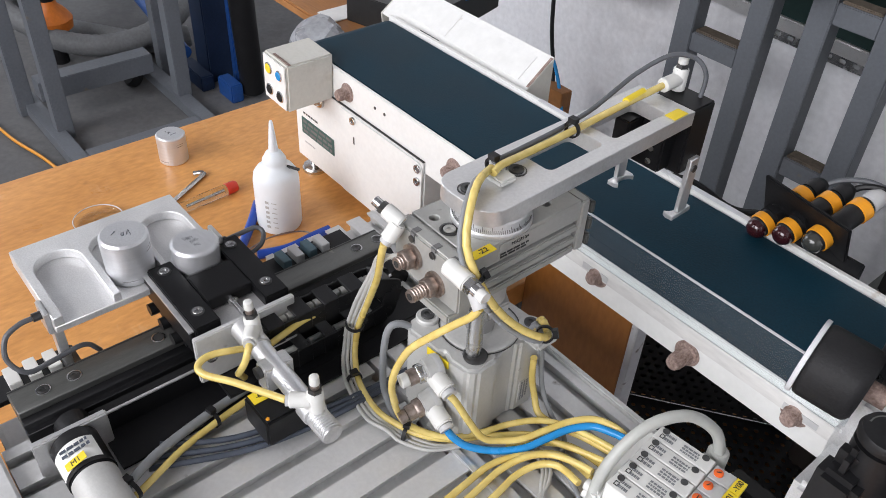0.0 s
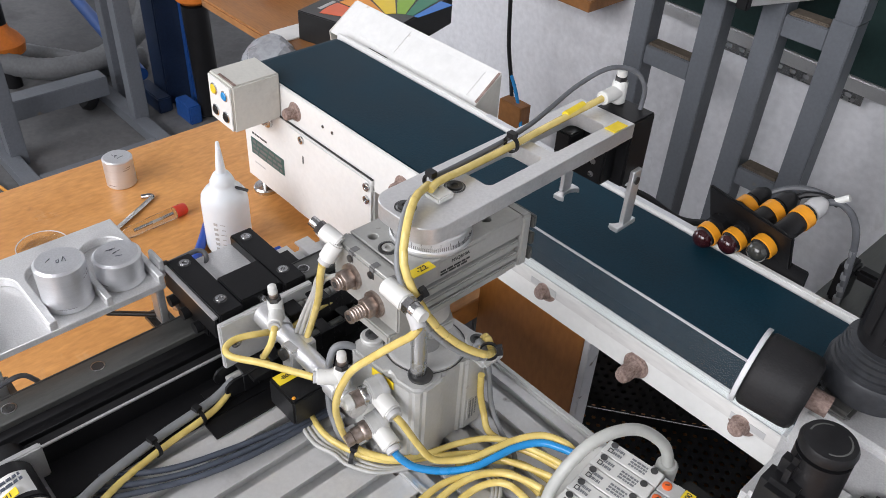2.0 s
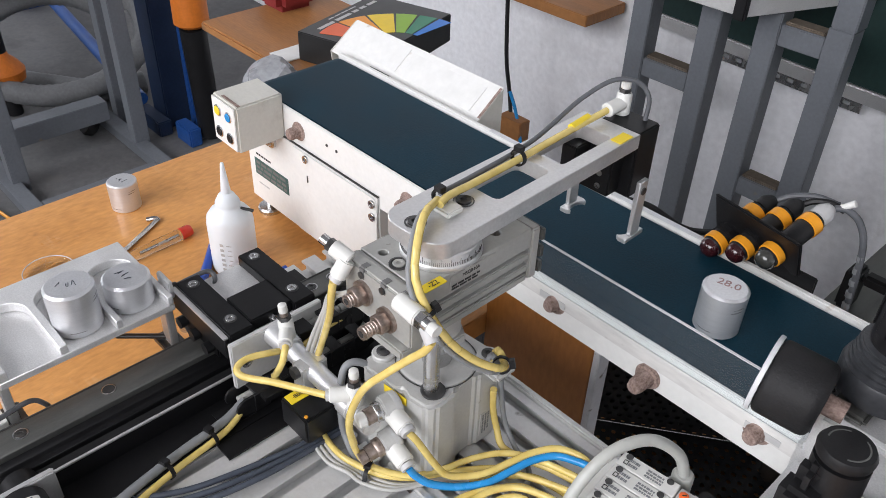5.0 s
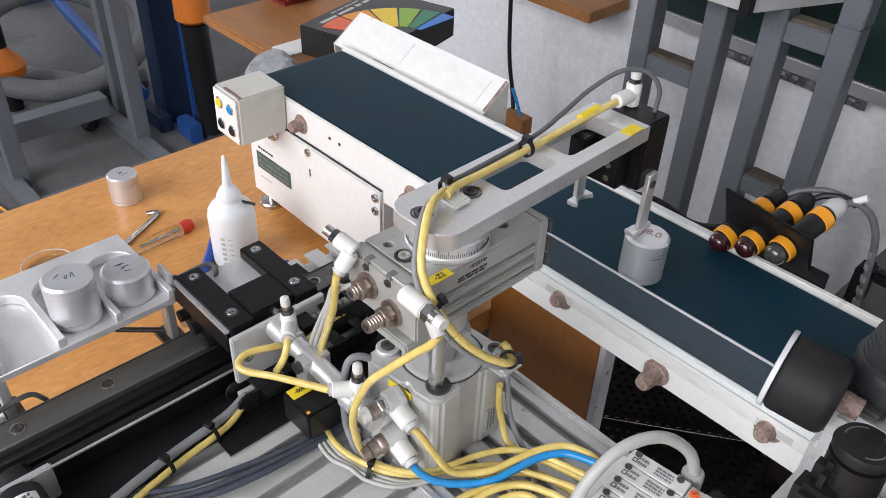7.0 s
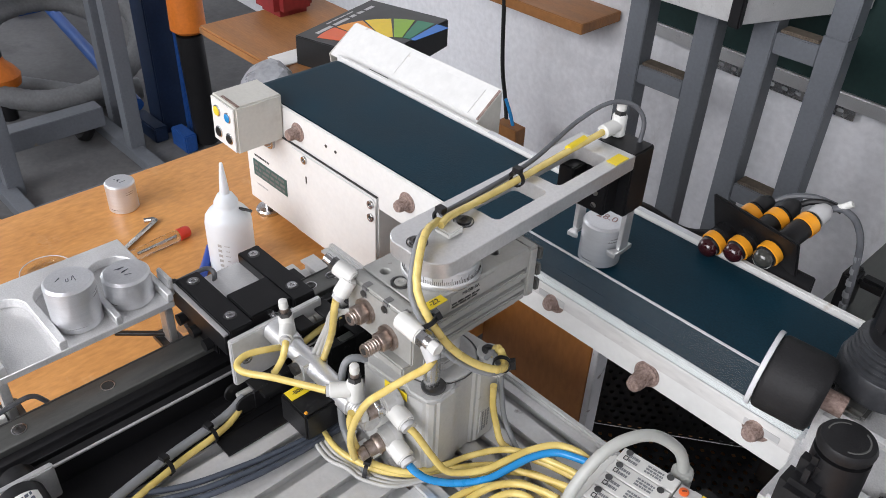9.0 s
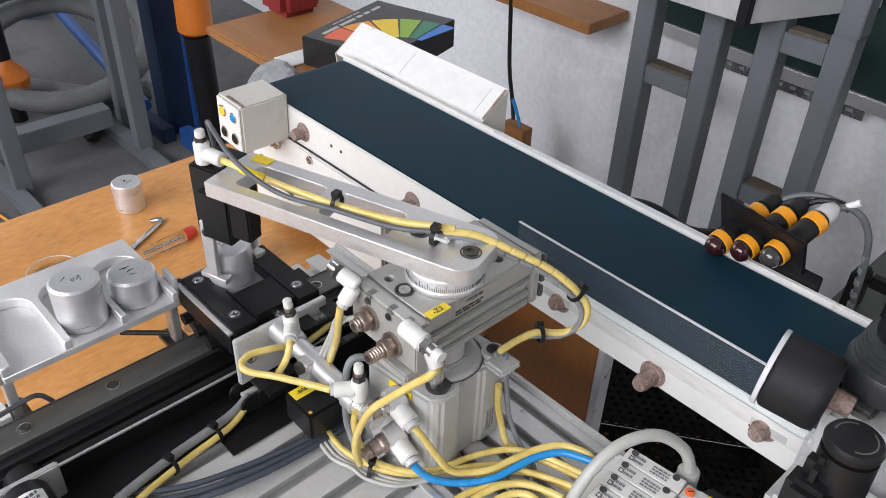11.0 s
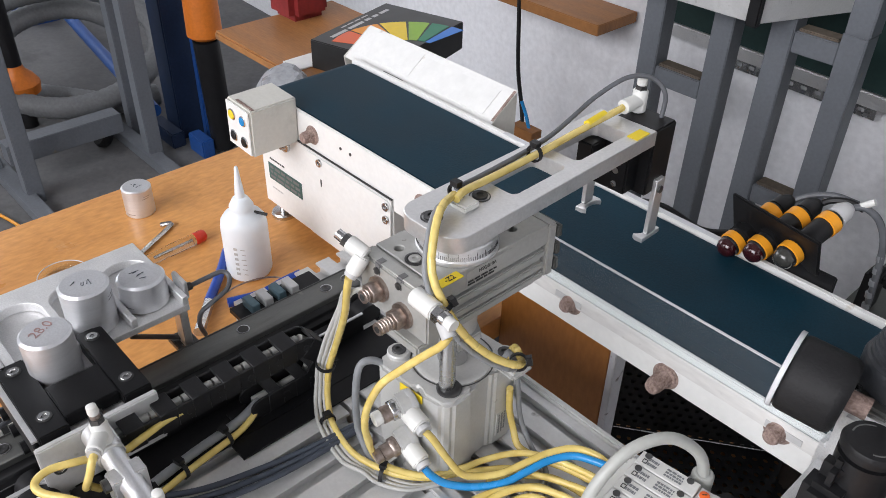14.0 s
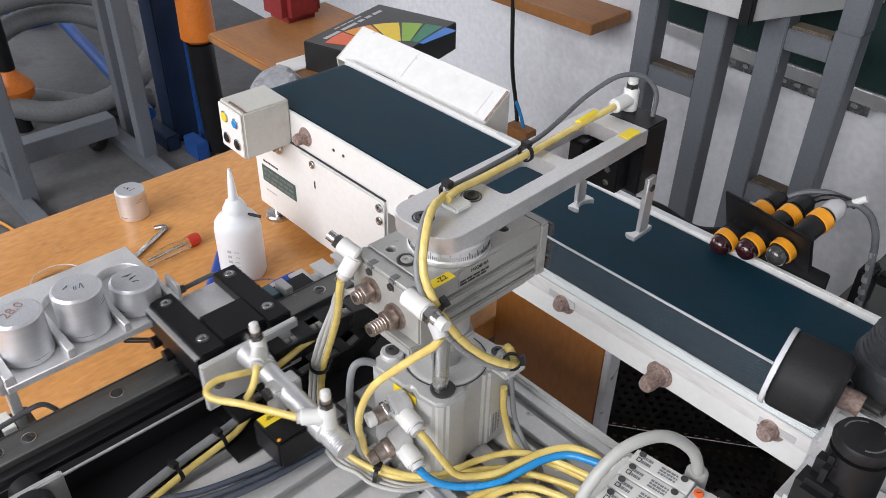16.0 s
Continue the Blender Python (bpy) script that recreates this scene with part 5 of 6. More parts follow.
    part("hose_port", rod(B(), (-0.0235, -0.0480, 0.0), (-0.0250, -0.0545, -0.0095), 0.0048), M["white_plastic"], v, bevel=0.0008)
    part("release_ring", rod(B(), (-0.0250, -0.0545, -0.0095), (-0.0255, -0.0560, -0.0115), 0.0038), M["grey_plastic"], v)
    part("lock_nut", rod(B(), (-0.0335, -0.0500, 0.0045), (-0.0362, -0.0508, 0.0057), 0.0040, seg=6), M["steel_dark"], v)
    part("knob", rod(B(), (-0.0362, -0.0508, 0.0057), (-0.0405, -0.0521, 0.0076), 0.0031, seg=12), M["steel"], v)
    v = part("flow_valve", rod(B(), (0.0180, -0.0470, -0.0030), (0.0350, -0.0470, -0.0042), 0.0054), M["white_plastic"], t, "white straight flow valve", bevel=0.0008)
    part("lock_nut", rod(B(), (0.0350, -0.0470, -0.0042), (0.0395, -0.0470, -0.0045), 0.0050, seg=6), M["steel"], v)
    part("sleeve", rod(B(), (0.0395, -0.0470, -0.0045), (0.0430, -0.0470, -0.0048), 0.0042, seg=20), M["steel"], v)
    part("knob", rod(B(), (0.0430, -0.0470, -0.0048), (0.0480, -0.0470, -0.0052), 0.0035, seg=12), M["white_plastic"], v)
    part("hose_port", rod(B(), (0.0400, -0.0475, -0.0060), (0.0470, -0.0490, -0.0120), 0.0040), M["grey_plastic"], v)
    part("piston_head", rod(B(), (0, 0, -0.0455), (0, 0, -0.062), 0.0140, seg=28), M["base_grey"], t, bevel=0.0015)
    part("piston_nut", rod(B(), (0, 0, -0.062), (0, 0, -0.069), 0.0175, seg=6), M["base_grey"], t, bevel=0.001)
    part("piston_rod", rod(B(), (0, 0, -0.069), (0, 0, -0.125), 0.0095, seg=28), M["steel"], t)
    part("guide_rod", rod(B(), (0.0165, -0.0200, -0.041), (0.0165, -0.0200, -0.150), 0.0050, seg=24), M["steel"], t, "ground steel guide rod")
    return t


def swing_arm():
    """The arm, along its own x axis from the disc; local z 0 is the disc's top edge."""
    t = thing("swing_arm", "milled aluminium swing arm with two windows and a gripper", "robot arm", pose(0, 0, DISC, 0, 0, 91.8))
    out = [(-0.0265 + 0.013 - 0.013 * math.sin(radians(a)), 0.0228 - 0.013 + 0.013 * math.cos(radians(a))) for a in range(0, 91, 15)] + [(-0.0265 + 0.013 - 0.013 * math.cos(radians(a)), -0.0228 + 0.013 - 0.013 * math.sin(radians(a))) for a in range(0, 91, 15)] + [(0.158, -0.0225), (0.158, 0.0225)]
    w1, w2 = round_rect(0.032, -0.012, 0.079, 0.014, 0.004), round_rect(0.089, -0.012, 0.141, 0.014, 0.004)
    part("arm_plate", plate(B(), out, 0.0115, 0.022, [w1, w2]), M["alu"], t, bevel=0.0006, seg=1)
    for x, y in ((0.017, 0.000), (-0.017, 0.003)):
        part("counterbore", lathe(B(), [(0.0062, 0.022), (0.0062, 0.0224), (0.0055, 0.0225)], Matrix.Translation((x, y, 0)), 24, False), M["steel_dark"], t)
        screw(t, pose(x, y, 0.0221), 0.0045, 0.0015, M["steel_dark"])
    part("cable_saddle", box(B(), -0.003, -0.008, 0.0222, 0.009, 0.004, 0.0262), M["white_plastic"], t, "white tie saddle", bevel=0.001)
    part("name_tag", box(B(), 0.137, -0.0215, 0.0222, 0.151, -0.0135, 0.0226), M["yellow"], t, "yellow tag")
    # hose and cable along the arm
    part("air_hose", tube(B(), [(0.158, 0.005, 0.0290), (0.11, 0.0065, 0.0265), (0.07, 0.006, 0.0255), (0.03, 0.004, 0.027), (0.006, 0.001, 0.030), (-0.004, -0.002, 0.0300)], 0.0023, 12), M["yellow_tube"], t, "yellow air hose")
    part("hose_sleeve", tube(B(), [(0.140, 0.0073, 0.0290), (0.122, 0.0071, 0.0278)], 0.0027, 12), M["yellow"], t)
    part("sensor_cable", tube(B(), [(0.178, -0.012, 0.018), (0.180, -0.011, 0.036), (0.174, -0.004, 0.047), (0.160, 0.006, 0.049), (0.140, 0.014, 0.040), (0.118, 0.016, 0.031), (0.098, 0.015, 0.0265), (0.07, 0.012, 0.0262), (0.03, 0.010, 0.0265), (0.004, 0.006, 0.030)], 0.0016, 10), M["slate_grey"], t, "dark grey sensor cable")
    for x in (0.004, 0.070):
        zip_tie(t, pose(x, 0.006, 0.0270), 0.0046)
    # elbow fitting
    f = part("elbow_fitting", lathe(B(), [(0.0055, 0.0), (0.0065, 0.001), (0.0065, 0.018), (0.005, 0.020)], Matrix.Translation((0.174, 0.004, 0.0216)) @ Matrix.Diagonal((0.8, 0.8, 0.8, 1)), 22), M["white_plastic"], t, "off-white elbow fitting")
    part("port", rod(B(), (0.173, 0.004, 0.0295), (0.157, 0.005, 0.0290), 0.0048), M["white_plastic"], f, bevel=0.0006, seg=1)
    part("hex_nut", rod(B(), (0.174, 0.004, 0.036), (0.174, 0.004, 0.040), 0.0043, seg=6), M["steel_dark"], f)
    part("knob", rod(B(), (0.174, 0.004, 0.040), (0.174, 0.004, 0.045), 0.0034, seg=12), M["white_plastic"], f, bevel=0.0006, seg=1)
    # gripper
    g = part("gripper_body", box(B(), 0.146, -0.0125, -0.026, 0.170, 0.0185, 0.0103), M["black_ano"], t, "black gripper body", bevel=0.0012)
    part("head_block", box(B(), 0.1585, -0.0215, -0.028, 0.183, 0.010, 0.0212), M["black_ano"], g, bevel=0.0012)
    part("side_block", box(B(), 0.130, 0.006, -0.018, 0.1455, 0.018, 0.0103), M["black_ano"], g, bevel=0.001)
    for y, z in ((-0.004, -0.010), (0.008, -0.010), (-0.004, -0.020)):
        part("pin_hole", lathe(B(), [(0.0022, 0), (0.0022, 0.0004)], Matrix.Translation((0.1458, y, z)) @ Matrix.Rotation(radians(-90), 4, "Y"), 14), M["steel"], g)
    for sgn in (1, -1):
        jaw = [(-0.011, 0.0), (0.011, 0.0), (0.011, -0.006)] + [(0.0095 * math.cos(radians(a)), -0.0105 + 0.0062 * math.sin(radians(a))) for a in range(15, 166, 15)] + [(-0.011, -0.006)]
        fm = Matrix.Diagonal((1, sgn, 1, 1))
        fg = part("finger", box(B(), -0.005, 0.0, -0.062, 0.005, 0.0038, -0.018), M["alu"], t, "aluminium gripper finger", bevel=0.0006, seg=1)
        fg.name = "finger"
        part("jaw", plate(B(), jaw, -0.066, -0.0622, (), Matrix.Translation((0, 0.0038 if sgn > 0 else 0, 0)) @ fm), M["alu"], fg, bevel=0.0004, seg=1)
        part("pinch_screw", rod(B(), (0, -0.001, -0.026), (0, 0.0048, -0.026), 0.0028, seg=14), M["steel_dark"], fg)
        FINGERS.append((fg, sgn))
    return t


FINGERS = []


# ---------------------------------------------------------------- carriage
def carriage():
    """The sliding carriage, local origin under the workpiece."""
    t = thing("axis_carriage", "black carriage on the rail with a pneumatic pusher", "carriage", pose(-0.168, -0.046, 0.149))
    part("floor_plate", box(B(), -0.020, -0.030, -0.006, 0.054, 0.030, -0.0002), M["alu_cast"], t, "grey sliding plate", bevel=0.0006, seg=1)
    for s in (1, -1):
        g = part("guide_bar", box(B(), -0.018, 0.0165 * s, 0.0, 0.055, 0.034 * s, 0.009), M["black_ano"], t, bevel=0.0008)
        for x in (-0.009, 0.040):
            part("countersink", lathe(B(), [(0.0046, 0.009), (0.0046, 0.0093), (0.0038, 0.0094)], Matrix.Translation((x, 0.025 * s, 0)), 20), M["steel_dark"], g)
            screw(g, pose(x, 0.025 * s, 0.0091), 0.0035, 0.001)
    part("slider", box(B(), -0.014, -0.033, -0.030, 0.030, 0.033, -0.0062), M["black_ano"], t, bevel=0.001)
    part("side_rail", box(B(), -0.019, -0.0375, -0.012, 0.052, -0.0345, 0.0045), M["black_ano"], t, bevel=0.0006, seg=1)
    part("worn_strip", box(B(), -0.019, -0.0377, 0.0046, 0.052, -0.0343, 0.0060), M["alu"], t, "worn bare edge")
    for x in (-0.012, 0.006, 0.024):
        part("guide_wheel", rod(B(), (x, -0.034, -0.021), (x, -0.040, -0.021), 0.0045), M["black"], t)
    # pusher block, which slides along x
    p = part("pusher", box(B(), -0.016, -0.0162, 0.0002, 0.016, 0.0162, 0.0100), M["black_ano"], t, "black pusher block", bevel=0.0008, at=pose(0.036, 0, 0))
    part("pusher_rod", rod(B(), (0.016, 0, 0.004), (0.048, 0, 0.004), 0.0020), M["steel"], p)
    part("rod_nut", rod(B(), (0.016, 0, 0.004), (0.0195, 0, 0.004), 0.0040, seg=6), M["steel"], p)
    # bracket and cylinder
    br = part("bracket", box(B(), 0.058, -0.039, -0.032, 0.0625, 0.034, 0.007), M["profile"], t, "aluminium bracket plate", bevel=0.0008)
    for y in (-0.030, 0.026):
        screw(br, pose(0.0626, y, -0.010, 0, 90), 0.004, 0.003)
    c = part("cylinder", rod(B(), (0.0628, -0.002, -0.006), (0.142, -0.002, -0.010), 0.0068, seg=28), M["alu_turned"], t, "slim pneumatic cylinder")
    for a, b, r in ((0.0562, 0.080, 0.0082), (0.134, 0.144, 0.0082)):
        part("end_cap", rod(B(), (a, -0.002, -0.0065 if a < 0.1 else -0.0095), (b, -0.002, -0.007 if a < 0.1 else -0.010), r, seg=28), M["alu"], c, bevel=0.0006, seg=1)
    part("clamp", box(B(), 0.092, -0.012, -0.022, 0.104, 0.008, -0.002), M["alu"], c, bevel=0.001)
    part("clamp_screw", rod(B(), (0.098, -0.012, -0.006), (0.098, -0.0155, -0.006), 0.004), M["steel_dark"], c)
    tail = part("threaded_tail", rod(B(), (0.144, -0.002, -0.010), (0.162, -0.002, -0.011), 0.0066, seg=24), M["alu"], c)
    for k in range(9):
        part("thread", lathe(B(), [(0.0066, -0.0006), (0.0073, 0.0), (0.0066, 0.0006)], Matrix.Translation((0.146 + 0.0018 * k, -0.002, -0.0105)) @ Matrix.Rotation(radians(90), 4, "Y"), 20, False), M["alu"], tail)
    va = flow_valve(t, pose(0.075, -0.002, 0.002, 4, 0, -38) @ Matrix.Diagonal((0.85, 0.85, 0.9, 1)))
    vb = flow_valve(t, pose(0.145, -0.002, -0.004, 0, 0, -128) @ Matrix.Diagonal((0.85, 0.85, 0.9, 1)))
    # looped hoses
    ha = part("air_hose", tube(B(), [(0.1345, -0.0155, 0.004), (0.120, -0.022, 0.002), (0.100, -0.032, 0.000), (0.084, -0.042, -0.001), (0.076, -0.042, 0.000), (0.0735, -0.033, 0.001), (0.077, -0.017, -0.001), (0.075, 0.004, -0.012), (0.072, 0.016, -0.014), (0.068, 0.035, -0.014), (0.066, 0.05, -0.016)], 0.0023, 12), M["yellow_tube"], t, "yellow air hose loop")
    hb = part("air_hose", tube(B(), [(0.0875, -0.0120, 0.010), (0.0905, -0.0150, 0.0085), (0.0915, -0.0185, 0.001), (0.086, -0.021, -0.012), (0.079, -0.018, -0.020), (0.072, -0.012, -0.034)], 0.0023, 12), M["yellow_tube"], t, "yellow air hose")
    for ob in (c, va, vb, ha, hb):
        ob.matrix_basis = Matrix.Translation((0.0068, -0.0046, 0.0082)) @ ob.matrix_basis
    # switch block with its tag
    b = part("switch_block", box(B(), 0.083, -0.040, -0.040, 0.112, -0.004, -0.018), M["black"], t, "black switch block", bevel=0.0015, at=pose(0.016, 0.012, 0, 0, 0, 0))
    part("name_tag", box(B(), 0.0848, -0.0380, -0.0178, 0.0940, -0.0235, -0.0174), M["yellow"], b, "yellow tag")
    words("-B06", 0.0043, M["ink"], b, facing(0.0893, -0.0305, -0.0172, (0, 0, 1), (-1, 0, 0)))
    part("status_lamp", lathe(B(), [(0.0014, 0), (0.001, 0.0006)], Matrix.Translation((0.108, -0.037, -0.018)), 12), M["orange"], b)
    part("bracket_arm", box(B(), 0.064, -0.030, -0.034, 0.083, -0.012, -0.031), M["black_ano"], t)
    return t, p


def chain_link():
    """One link of the drag chain, its run along y, pin to pin 0.0215."""
    bm = B()
    for s in (1, -1):
        out = arc(0, 0, 0.0072, 90, 270, 6) + arc(0.0200, 0, 0.0072, -90, 90, 6)
        plate(bm, out, 0, 0.0020, (), Matrix.Translation((0.0085 * s + (0 if s < 0 else -0.0020), 0, 0)) @ Matrix(((0, 0, 1, 0), (1, 0, 0, 0), (0, 1, 0, 0), (0, 0, 0, 1))))
        rod(bm, (0.0085 * s, 0, 0), (0.0092 * s, 0, 0), 0.0030, seg=12)
        box(bm, 0.0066 * s, 0.0020, -0.0078, 0.0090 * s, 0.0135, 0.0078)
    box(bm, -0.0085, 0.0020, 0.0055, 0.0085, 0.0140, 0.0080)
    box(bm, -0.0085, 0.0030, -0.0075, 0.0085, 0.0120, -0.0058)
    return mesh_of("chain_link", bm, M["black"], 0.0004, 1)


CHAIN = []


def drag_chain():
    me = chain_link()
    for i in range(10):
        ob = tagged(new("chain_link", me), "black plastic drag chain link beside the rail", "cable chain", "drag chain links")
        part("hose_section", rod(B(), (-0.002, 0, 0.001), (-0.002, 0.020, 0.001), 0.0032, seg=10), M["white_cable"], ob, "pale hose inside the chain")
        CHAIN.append(ob)
    f = part("chain_anchor", box(B(), -0.110, -0.104, 0.1023, -0.092, -0.080, 0.1030), M["black"])
    tagged(f, "black plastic anchor of the drag chain", "cable chain")


# ---------------------------------------------------------------- hoses and cables that stay
def hose_thing(name, label, pts, r, mat, cat="hose"):
    ob = part(name, tube(B(), pts, r, 12), M[mat])
    tagged(ob, label, cat)
    return ob


def hoses():
    Y = "yellow air hose on the machine deck"
    # the upper lengths ride with the rotary table and slide into the lower ones
    up = Matrix.Translation((0, 0, -DISC))

    def riding(name, pts, r, mat, label):
        part(name, tube(B(), [up @ Vector(p) for p in pts], r, 12), M[mat], ROTARY, label)
    riding("air_hose", [(-0.0262, -0.0562, 0.2445), (-0.0300, -0.0555, 0.232), (-0.0385, -0.0520, 0.208), (-0.0575, -0.0460, 0.170), (-0.071, -0.044, 0.139), (-0.0735, -0.045, 0.1235)], 0.0023, "yellow_tube", "yellow air hose")
    hose_thing("air_hose", "yellow air hose hanging from the rotary table", [(-0.0645, -0.0450, 0.154), (-0.071, -0.044, 0.139), (-0.0735, -0.045, 0.1225), (-0.069, -0.049, 0.110), (-0.053, -0.0565, 0.1052), (-0.028, -0.0610, 0.1050), (-0.009, -0.058, 0.1055), (0.008, -0.051, 0.1060), (0.022, -0.036, 0.1040), (0.036, -0.014, 0.1050), (0.052, 0.005, 0.1070), (0.069, 0.013, 0.1090), (0.086, 0.018, 0.1130), (0.100, 0.0205, 0.1170)], 0.00215, "yellow_tube")
    riding("air_hose", [(0.0465, -0.0490, 0.2455), (0.043, -0.051, 0.238), (0.034, -0.054, 0.227), (0.023, -0.060, 0.213), (0.011, -0.066, 0.196), (0.002, -0.069, 0.172), (-0.002, -0.068, 0.153), (-0.0036, -0.064, 0.136)], 0.0023, "yellow_tube", "yellow air hose")
    hose_thing("air_hose", "yellow air hose looping down beside the lift cylinder", [(0.0008, -0.0688, 0.166), (-0.002, -0.068, 0.153), (-0.004, -0.063, 0.130), (-0.002, -0.057, 0.114), (0.008, -0.050, 0.1090), (0.022, -0.038, 0.1075), (0.031, -0.020, 0.1080), (0.038, -0.002, 0.1095), (0.049, 0.014, 0.1120), (0.065, 0.024, 0.1140), (0.086, 0.030, 0.1160), (0.100, 0.0325, 0.1170)], 0.00215, "yellow_tube")
    hose_thing("air_hose", Y, [(0.0235, -0.0440, 0.1540), (0.0275, -0.041, 0.148), (0.034, -0.034, 0.130), (0.039, -0.027, 0.1160), (0.045, -0.018, 0.1120), (0.053, -0.006, 0.1125), (0.059, 0.009, 0.1155), (0.065, 0.023, 0.119), (0.075, 0.036, 0.122), (0.088, 0.043, 0.121), (0.100, 0.0445, 0.1175)], 0.0023, "yellow_tube")
    hose_thing("air_hose", "bright blue air hose on the machine deck", [(0.0235, -0.0440, 0.1215), (0.0275, -0.041, 0.115), (0.035, -0.035, 0.1095), (0.046, -0.0225, 0.1065), (0.057, -0.008, 0.1085), (0.0625, 0.006, 0.1125), (0.068, 0.0205, 0.1165), (0.077, 0.0325, 0.1195), (0.089, 0.0385, 0.1205), (0.100, 0.0405, 0.1225)], 0.0025, "blue_tube")
    hose_thing("air_hose", Y, [(0.030, 0.022, 0.150), (0.0295, 0.024, 0.130), (0.033, 0.025, 0.115), (0.043, 0.021, 0.1075), (0.058, 0.025, 0.1062), (0.075, 0.030, 0.108), (0.088, 0.031, 0.111), (0.100, 0.0325, 0.1125)], 0.0023, "yellow_tube")
    hose_thing("air_hose", Y, [(0.064, -0.085, 0.1040), (0.061, -0.055, 0.1040), (0.059, -0.029, 0.1060), (0.064, -0.011, 0.110), (0.074, 0.001, 0.1125), (0.089, 0.007, 0.1150), (0.100, 0.0085, 0.1170)], 0.0023, "yellow_tube")
    hose_thing("air_hose", Y, [(0.074, -0.090, 0.1035), (0.070, -0.044, 0.1040), (0.068, -0.024, 0.1060), (0.073, -0.009, 0.110), (0.083, -0.002, 0.1125), (0.100, -0.0035, 0.1160)], 0.0023, "yellow_tube")
    hose_thing("air_hose", Y, [(0.056, -0.090, 0.1040), (0.053, -0.055, 0.1045), (0.052, -0.030, 0.1050), (0.060, -0.012, 0.1075), (0.073, 0.006, 0.1080), (0.088, 0.010, 0.1090), (0.100, 0.0085, 0.1110)], 0.0023, "yellow_tube")
    hose_thing("air_hose", Y, [(0.046, -0.012, 0.1042), (0.056, 0.004, 0.1048), (0.072, 0.018, 0.1062), (0.088, 0.021, 0.1090), (0.100, 0.0205, 0.1115)], 0.0023, "yellow_tube")
    G = "pale grey signal cable tied in a bundle"
    for d in (0.0, 0.0034, 0.0064):
        riding("signal_cable", [(-0.017, -0.0470, 0.239 - d), (-0.031 - 0.6 * d, -0.0520, 0.228), (-0.0425 - 0.7 * d, -0.0500, 0.206), (-0.0600 - 0.8 * d, -0.0455 - 0.5 * d, 0.170), (-0.0735 - 0.6 * d, -0.0445 - 0.6 * d, 0.139), (-0.0760 - 0.6 * d, -0.0455 - 0.6 * d, 0.125)], 0.0015, "white_cable", "pale grey signal cable")
        hose_thing("signal_cable", G, [(-0.0670 - 0.7 * d, -0.0450 - 0.5 * d, 0.154), (-0.0735 - 0.6 * d, -0.0445 - 0.6 * d, 0.139), (-0.0760 - 0.6 * d, -0.0455 - 0.6 * d, 0.1225), (-0.0715 - 0.5 * d, -0.0500 - 0.8 * d, 0.108), (-0.055 - 0.3 * d, -0.0580 - d, 0.1035 + 0.3 * d), (-0.028, -0.0635 - d, 0.1035), (-0.009, -0.0610 - 0.8 * d, 0.1035 + 0.3 * d), (0.002, -0.0570 - d, 0.1033), (0.019, -0.0470 - 0.9 * d, 0.1033), (0.030, -0.030 - 0.4 * d, 0.1033), (0.043, -0.007 - d, 0.1035), (0.059, 0.004 - d, 0.1042), (0.073, 0.001 - d, 0.1035), (0.083, -0.010 - d, 0.1032), (0.088 + d, -0.026, 0.1032)], 0.0014, "white_cable", "cable")
    hose_thing("signal_cable", "grey cable standing up beside the lift cylinder", [(-0.018, -0.026, 0.146), (-0.028, -0.034, 0.165), (-0.034, -0.045, 0.167), (-0.0345, -0.050, 0.148), (-0.035, -0.050, 0.118), (-0.029, -0.051, 0.107), (-0.012, -0.056, 0.1035), (0.005, -0.060, 0.1035)], 0.0024, "grey_cable", "cable")
    hose_thing("signal_cable", "grey cable running down behind the lift cylinder", [(0.034, 0.020, 0.180), (0.031, 0.028, 0.150), (0.033, 0.032, 0.118), (0.047, 0.029, 0.1045), (0.066, 0.022, 0.1035), (0.077, 0.006, 0.1035), (0.091, 0.002, 0.1035), (0.105, -0.004, 0.1035)], 0.0018, "grey_cable", "cable")
    for i, d in enumerate((0.0, 0.007, 0.013)):
        hose_thing("signal_cable", "slate blue cable lying on the deck", [(-0.088 + d, -0.185 - d, 0.1035), (-0.066 + d, -0.150, 0.1040), (-0.055 + d, -0.115, 0.1045 + 0.001 * i), (-0.048 + 0.6 * d, -0.080, 0.1045), (-0.045 + 0.4 * d, -0.045, 0.1035), (-0.044 + 0.3 * d, -0.010, 0.1030), (-0.040 + 0.3 * d, 0.040, 0.1030)], 0.0020, "dark_cable", "cable")
    # cable and hose into the drag chain
    hose_thing("signal_cable", "grey cable tied along the axis trough", [(-0.060, -0.228, 0.108), (-0.066, -0.210, 0.114), (-0.076, -0.193, 0.111), (-0.083, -0.173, 0.109), (-0.091, -0.139, 0.107), (-0.095, -0.103, 0.108), (-0.100, -0.084, 0.1105)], 0.0030, "grey_cable", "cable")
    hose_thing("air_hose", "yellow air hose tied along the axis trough", [(-0.052, -0.234, 0.106), (-0.058, -0.210, 0.110), (-0.066, -0.194, 0.108), (-0.075, -0.174, 0.106), (-0.083, -0.142, 0.1050), (-0.089, -0.105, 0.1055), (-0.098, -0.084, 0.1085)], 0.0023, "yellow_tube")
    hose_thing("signal_cable", "grey motor cable lying on the deck", [(-0.028, -0.228, 0.116), (-0.010, -0.224, 0.118), (0.006, -0.232, 0.112), (0.02, -0.25, 0.104)], 0.0035, "grey_cable", "cable")
